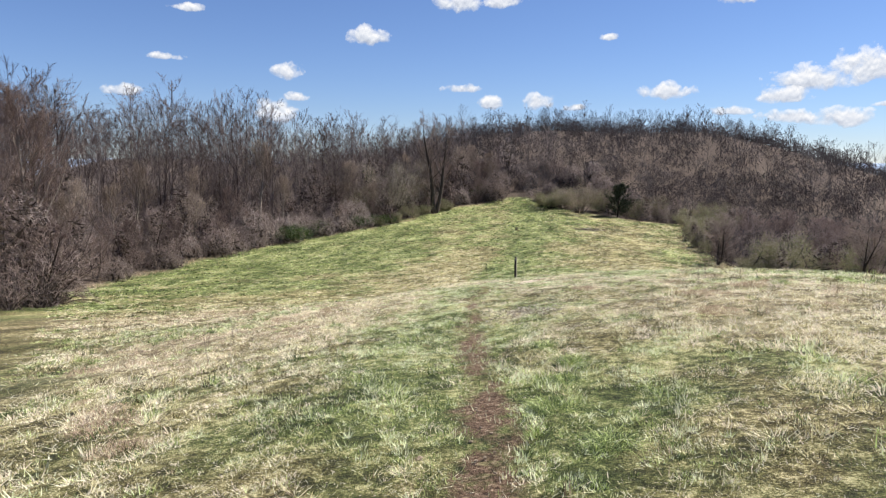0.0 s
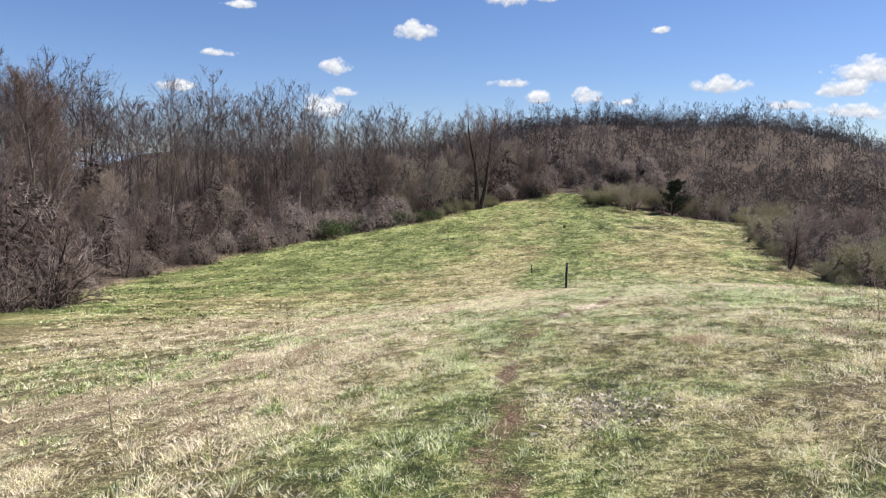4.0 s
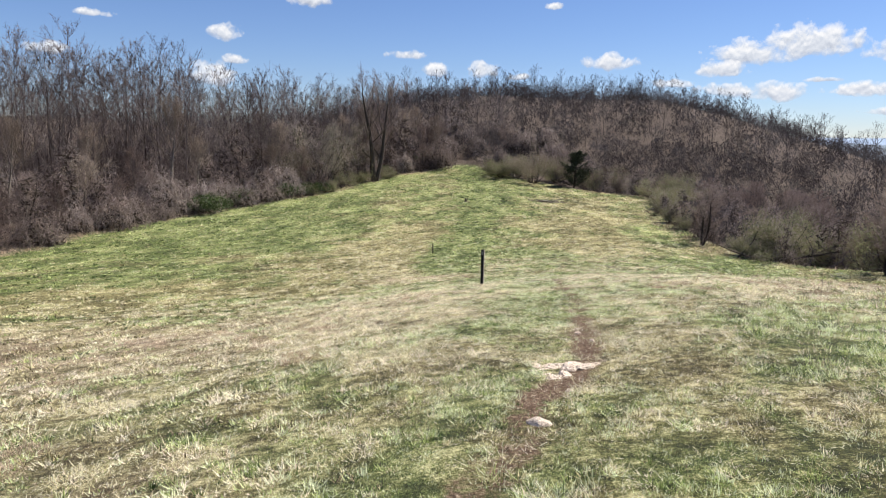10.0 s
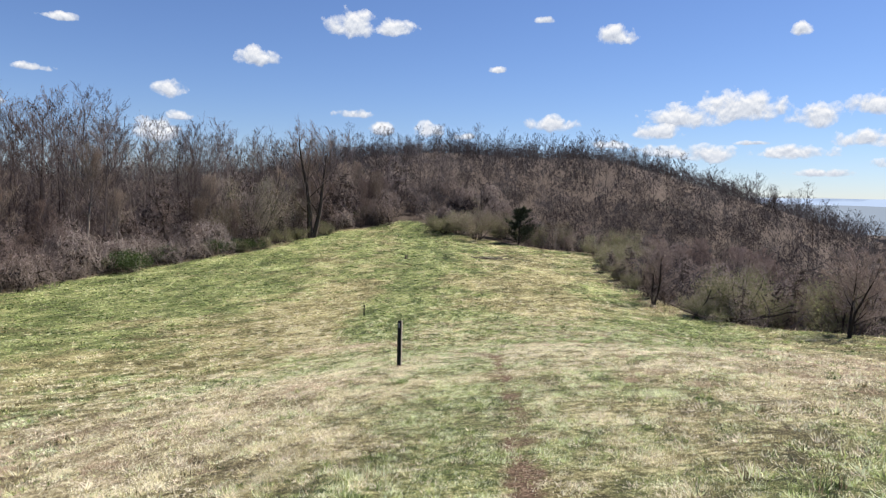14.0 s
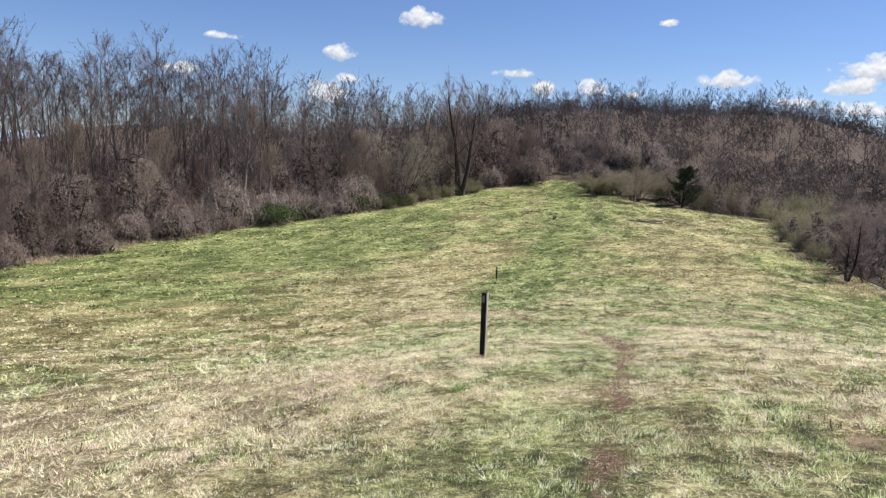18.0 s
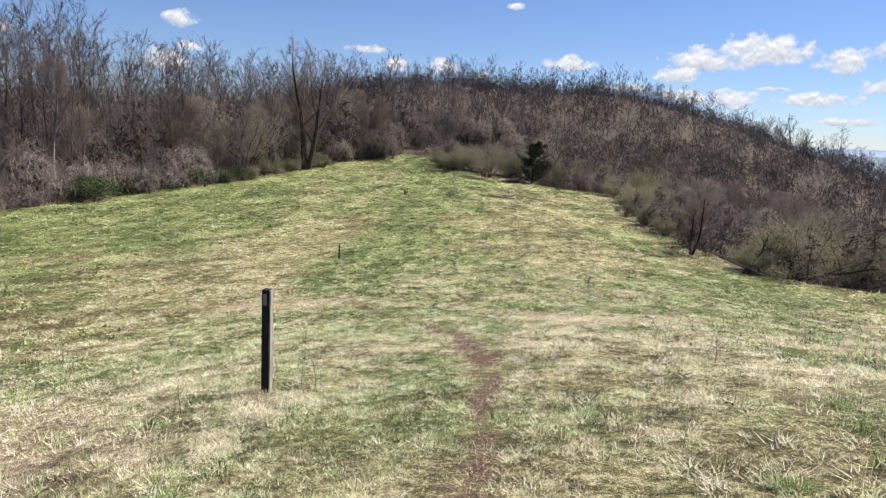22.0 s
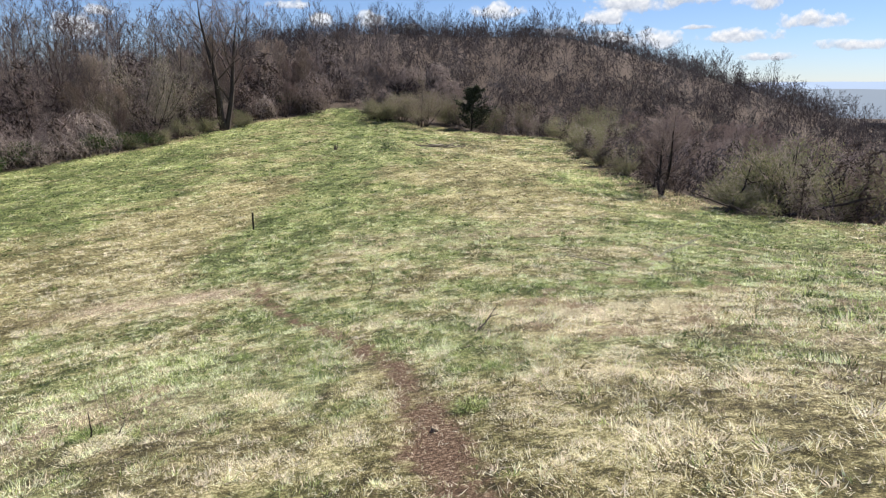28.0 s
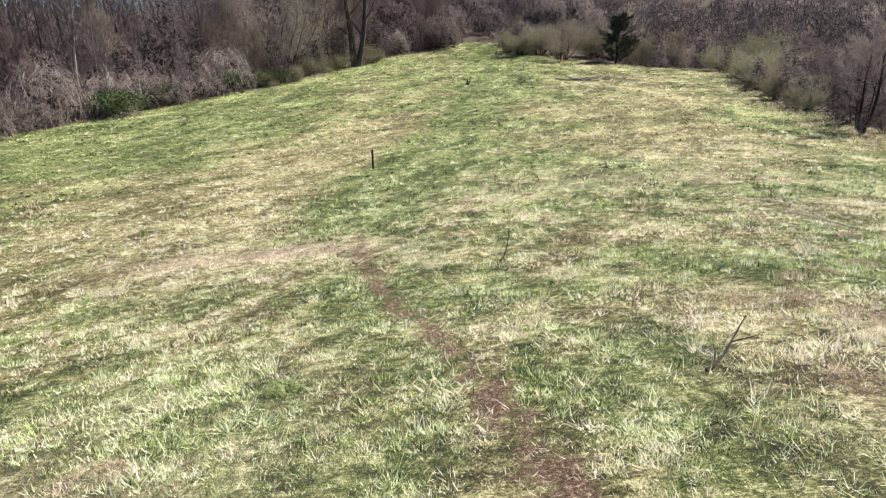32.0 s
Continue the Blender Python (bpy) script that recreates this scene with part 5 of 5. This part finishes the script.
for x, y, size in ((5.5, 46.2, 1.3), (6.4, 46.6, 1.2), (4.2, 45.0, 1.1), (5.0, 47.4, 1.2), (7.5, 45.5, 1.3), (3.7, 8.2, 1.2), (4.6, 9.5, 1.1), (5.2, 7.4, 1.2), (3.1, 10.4, 1.0), (2.6, 43.0, 1.0), (3.3, 42.2, 1.1), (2.9, 41.4, 0.9), (4.0, 43.6, 1.1), (-0.9, 42.0, 0.9), (-1.6, 41.2, 1.0), (4.6, 28.5, 1.1), (5.4, 30.2, 1.2), (3.9, 31.6, 1.0), (6.1, 27.2, 1.1), (-4.2, 24.0, 1.1), (-5.0, 21.5, 1.2), (-3.6, 18.7, 1.1), (-4.6, 27.4, 1.1)):
    set_tussock(straw_tussocks, "pale bleached mat of collapsed dry grass", x, y, size * rng.uniform(0.6, 0.95), rng.uniform(0.35, 0.6))
for i in range(70):
    y = rng.uniform(4, 54)
    x = float(way(y)) + rng.choice((-1, 1)) * rng.uniform(0.7, 6.5)
    g = float(greenness(x, y))
    if rng.random() < g:
        set_tussock(green_tussocks, "dark green tussock of fresh grass", x, y, rng.uniform(0.6, 1.0))
    else:
        set_tussock(straw_tussocks, "pale bleached tussock of dry grass", x, y, rng.uniform(0.6, 1.05))
for x, y, size in ((-1.05, 35.9, 0.9), (-0.9, 35.4, 0.8), (-1.25, 36.35, 0.7), (1.51, 15.05, 0.95), (1.67, 15.06, 0.8), (4.3, 14.0, 1.3), (4.9, 14.6, 1.2), (3.3, 15.5, 1.1), (-2.6, 6.6, 1.2), (-3.1, 7.2, 1.1), (-2.0, 5.9, 0.9), (3.2, 13.2, 1.0), (3.3, 46.8, 1.2), (3.9, 48.1, 1.1), (5.6, 49.0, 1.2), (-1.9, 43.4, 0.9), (6.6, 48.4, 1.1)):
    set_tussock(brown_tussocks, "brown collapsed tussock of dead grass", x, y, size)
for i in range(90):
    x, y = ((rng.uniform(2.6, 9), rng.uniform(42.5, 54)), (rng.uniform(6, 15), rng.uniform(46, 62)), (rng.uniform(2.5, 7), rng.uniform(8, 36)), (rng.uniform(-7, -2.5), rng.uniform(6, 34)))[i % 4]
    set_tussock(brown_tussocks, "brown collapsed tussock of dead grass", x, y, rng.uniform(0.5, 1.15), rng.uniform(0.5, 0.9))


for x, y, size in ((-1.73, 35.95, 0.9), (-1.9, 41.7, 1.0), (1.36, 5.75, 1.0), (1.09, 7.3, 0.8), (1.0, 6.5, 1.0), (1.15, 7.9, 0.9), (0.9, 8.6, 0.8), (10.9, 49.8, 1.5), (6.0, 48.6, 1.2), (6.9, 48.3, 1.1), (5.2, 49.2, 1.0), (7.8, 48.9, 1.2), (1.6, 41.0, 0.9), (-1.2, 44.9, 0.9), (-1.7, 43.9, 0.8)):
    set_tussock(green_tussocks, "dark green tussock of fresh grass", x, y, size)


def dead_stalk(x, y, tall, seed):
    g, w = np.random.default_rng(seed), Wood()
    w.tube(curve(np.array((0.0, 0.0, -0.03)), np.array((0.0, 0.0, 1.0)), tall, 5, 0, g, 0.07), np.linspace(0.006, 0.003, 6), 4)
    root = thing("dead_stalk", "thin dry weed stalk standing in the grass", "weed", "dead stalks", (("stem", w.mesh("stem", TWIGS), ""),))
    UNSET.discard(root.name)
    for _ in range(3):
        t = Wood()
        z = tall * g.uniform(0.45, 0.9)
        p = np.array((0.0, 0.0, z))
        t.spike(p, p + unit(np.array((g.normal(), g.normal(), 1.4))) * tall * 0.25, 0.004)
        part("side_stem", t.mesh("side_stem", TWIGS), root)
    root.matrix_world = standing(x, y, g.uniform(0, 360), 1.0, 0.0)


for i, (x, y, tall) in enumerate(((4.1, 16.8, 0.75), (4.9, 17.3, 0.6), (4.4, 18.4, 0.55), (3.6, 15.0, 0.5), (-0.75, 36.55, 0.5), (-0.55, 36.4, 0.4), (-2.1, 42.6, 0.5), (-1.7, 35.4, 0.4), (-2.3, 43.8, 0.45), (3.6, 51.0, 0.5), (-4.5, 12.5, 0.5), (-5.2, 14.1, 0.55),
                                   (-3.7, 10.2, 0.45), (6.2, 24.0, 0.6), (5.5, 27.5, 0.5), (7.3, 30.2, 0.55), (6.8, 33.5, 0.5), (4.4, 37.7, 0.4), (5.0, 39.5, 0.5))):
    dead_stalk(x, y, tall, 60 + i)

# patch of grey fallen leaves by the path
PALE_LEAVES = island_material("pale_dead_leaves", ((0.0, (0.24, 0.19, 0.14)), (0.5, (0.46, 0.40, 0.31)), (1.0, (0.68, 0.62, 0.52))), 0.7, 0.2)
g, w = np.random.default_rng(77), Wood()
for _ in range(520):
    x, y = 0.58 + g.normal(0, 0.3), 12.15 + g.normal(0, 0.34)
    p = np.array((x, y, float(height(x, y)) + g.uniform(0.02, 0.06)))
    w.flake(p, p + np.array((g.normal(), g.normal(), g.normal() * 0.5)) * 0.03, g.uniform(0.008, 0.017), g)
tagged(new("leaf_litter", w.mesh("leaf_litter", PALE_LEAVES)), "patch of curled grey dead leaves beside the path", "leaves", "", "stuff")


# ---- grass ----
def blades(name, x, y, c, middle, lengths, widths, material, label, rng, flat=0.6, lift=0.0, pale=0.0):
    """Blades of grass as one mesh; each blade is an island of its own. c: the tuft that it grows in, middle: the tuft's place."""
    n = len(x)
    z = height(x, y) - 0.035 * bare(x, y) - 0.012 + lift * rng.random(n)
    clump = np.random.default_rng(8).random((c.max() + 1, 4))[c]
    away = np.arctan2(y - middle[:, 1], x - middle[:, 0])
    far = ease(18, 45, nearness(x, y))
    # blades by the way coloured paler to offset shadow between them, far ones darker
    shade = 0.5 + (1.1 - 0.4 * far) * (clump[:, 3] - 0.5) + (0.2 - 0.06 * far) * pallor(x, y) + 0.14 * ease(14, 5, nearness(x, y)) - 0.11 * far
    shade = np.clip(shade * (1 - pale) + 0.72 * pale, 0, 1)
    a = np.where(rng.random(n) < 0.6, away, 6.28 * rng.random(n)) + rng.normal(0, 0.5, n)
    up = np.clip(1 - flat * clump[:, 0] ** 0.7 * 1.2 + rng.normal(0, 0.16, n), 0.08, 1)
    out = np.sqrt(np.maximum(1 - up * up, 0))
    ln = (lengths[0] + (lengths[1] - lengths[0]) * clump[:, 1] ** 1.6) * rng.uniform(0.6, 1.15, n) * np.clip(1 + 0.6 * patchy(x, y, 0.45, 23, 2), 0.5, 1.7)
    wd = rng.uniform(*widths, n) * np.where(rng.random(n) < 0.2, 1.4, 1.0)
    dx, dy = np.cos(a) * out, np.sin(a) * out
    turn = a + np.pi / 2 + rng.uniform(-1.2, 1.2, n)
    wx, wy = np.cos(turn) * wd / 2, np.sin(turn) * wd / 2
    base = np.stack([x, y, z], 1)
    side = np.stack([wx, wy, 0 * wx], 1)
    tip = base + np.stack([dx * ln * 1.15, dy * ln * 1.15, up * ln * 0.8], 1)
    v = np.stack([base - side, base + side, tip], 1)
    f = np.array([(0, 1, 2)])
    t = (np.arange(n) * v.shape[1])[:, None, None] + f[None]
    me = mesh_of(name, v, t, material)
    me.attributes.new("tone", "FLOAT", "POINT").data.foreach_set("value", np.repeat(shade, v.shape[1]).astype(np.float32))
    return tagged(new(name, me), label, "grass", "", "stuff")


def sow(rng, xs, ys, per_metre, clump, spread, grain, near):
    """Places of blades in clumps of uneven density."""
    n = int((xs[1] - xs[0]) * (ys[1] - ys[0]) * per_metre / clump)
    cx, cy = rng.uniform(*xs, n), rng.uniform(*ys, n)
    d = nearness(cx, cy) * rng.uniform(0.9, 1.1, n)
    keep = (d >= near[0]) & (d < near[1]) & (cy > 1.0 + 1.25 * np.abs(cx - 0.4))
    cx, cy = cx[keep], cy[keep]
    keep = rng.random(len(cx)) < np.clip(0.76 + 0.3 * ripple(cx, cy, 0.9 * grain, 7.0) + 0.3 * ripple(cx, cy, 0.33 * grain, 8.0), 0.1, 1)
    cx, cy = cx[keep], cy[keep]
    wide = np.repeat(spread * np.exp(rng.normal(0, 0.45, len(cx))), clump)
    x = np.repeat(cx, clump) + wide * rng.normal(0, 1, len(cx) * clump)
    y = np.repeat(cy, clump) + wide * rng.normal(0, 1, len(cx) * clump)
    ok = (rng.random(len(x)) > 1.05 * bare(x, y)) & (in_woods(x, y) < 0.5)
    return x[ok], y[ok], np.repeat(np.arange(len(cx)), clump)[ok], np.repeat(np.stack([cx, cy], 1), clump, 0)[ok]


def meadow(rng, key, xs, ys, near, per_metre, clump, spread, lengths, widths):
    x, y, c, middle = sow(rng, xs, ys, per_metre, clump, spread, spread / 0.05, near)
    chance = np.random.default_rng(5).random(c.max() + 1)[c]
    g = lush(x, y)
    red = (chance > 0.93 - 0.6 * rust(x, y)) & (rng.random(len(x)) < 0.4 + rust(x, y))
    green = (chance < g) & ~red
    dry = ~green & ~red
    for kind, ok, long, thin, stuff, flat, label in (("green", green, 0.9, 1.0, GREEN, 0.34, "fresh green spring grass of the meadow"), ("dry", dry, 1.0, 1.0, STRAW, 0.7, "pale dry matted grass of the meadow"),
                                                    ("russet", red, 1.2, 0.6, RUST, 0.5, "russet dead stalks among the grass")):
        blades("grass_" + kind + "_" + key, x[ok], y[ok], c[ok], middle[ok], (lengths[0], lengths[1] * long), (widths[0] * thin, widths[1] * thin), stuff, label, rng, flat)


rng = np.random.default_rng(21)
meadow(rng, "path", (-2.3, 3.1), (4.0, 46), (0, 4), 5800, 22, 0.028, (0.025, 0.1), (0.0042, 0.0085))
meadow(rng, "verge", (-4.3, 5.1), (5.0, 49), (4, 7), 2900, 20, 0.036, (0.03, 0.125), (0.0065, 0.0125))
meadow(rng, "bank", (-7.6, 8.4), (7, 55.5), (7, 12), 1400, 22, 0.047, (0.04, 0.14), (0.0085, 0.016))
meadow(rng, "slope", (-12.9, 13.7), (11, 65.5), (12, 20), 680, 18, 0.058, (0.05, 0.16), (0.013, 0.024))
meadow(rng, "brow", (-22.8, 23.6), (18, 84), (20, 35), 270, 15, 0.078, (0.05, 0.18), (0.023, 0.042))
meadow(rng, "hollow", (-40, 36), (30, 116), (35, 60), 110, 13, 0.1, (0.06, 0.2), (0.042, 0.072))
meadow(rng, "far", (-47, 34), (44, 158), (60, 130), 48, 12, 0.14, (0.08, 0.22), (0.072, 0.125))

# tall tan grass along the foot of the woods
rng = np.random.default_rng(27)
y = rng.uniform(44, 150, 15000)
side = rng.random(15000) < 0.72
x = np.where(side, edge_left(y) - 1.3, edge_right(y) + 0.4) + rng.normal(0, 0.7, 15000) + 0.8 * patchy(0 * y, y, 3.0, 6)
ok = patchy(x, y, 4.0, 21) > -0.5
x, y = x[ok], y[ok]
c = rng.integers(0, 3000, len(x))
blades("fringe_grass", x, y, c, np.stack([x + rng.normal(0, 0.3, len(x)), y + rng.normal(0, 0.3, len(x))], 1), (0.2, 0.6), (0.03, 0.055), RUST, "tan dead grass standing along the foot of the woods", rng, 0.4, 0.0, 0.3)


def straw_litter(rng, key, xs, ys, per_metre, lengths, widths):
    """Fallen straws that lie loose on the turf and on the path."""
    n = int((xs[1] - xs[0]) * (ys[1] - ys[0]) * per_metre)
    x, y = rng.uniform(*xs, n), rng.uniform(*ys, n)
    ok = rng.random(n) < np.clip(0.55 + 0.55 * ripple(x, y, 1.3, 13.0) + 0.35 * ripple(x, y, 0.5, 14.0) - 1.3 * (greenness(x, y) - 0.45) - 0.35 * bare(x, y), 0.03, 1)
    x, y = x[ok], y[ok]
    c = rng.integers(0, 4000, len(x))
    middle = np.stack([x + rng.normal(0, 1, len(x)), y + rng.normal(0, 1, len(x))], 1)
    blades("straw_litter_" + key, x, y, c, middle, lengths, widths, STRAW, "loose bleached straws lying on the grass", rng, 1.0, 0.06, 0.65)


straw_litter(rng, "path", (-2.4, 3.2), (4.0, 50), 420, (0.025, 0.075), (0.0028, 0.0055))
straw_litter(rng, "verge", (-7.5, -2.4), (5, 57), 200, (0.04, 0.12), (0.005, 0.010))
straw_litter(rng, "bank", (3.6, 9), (5, 57), 200, (0.04, 0.12), (0.005, 0.010))
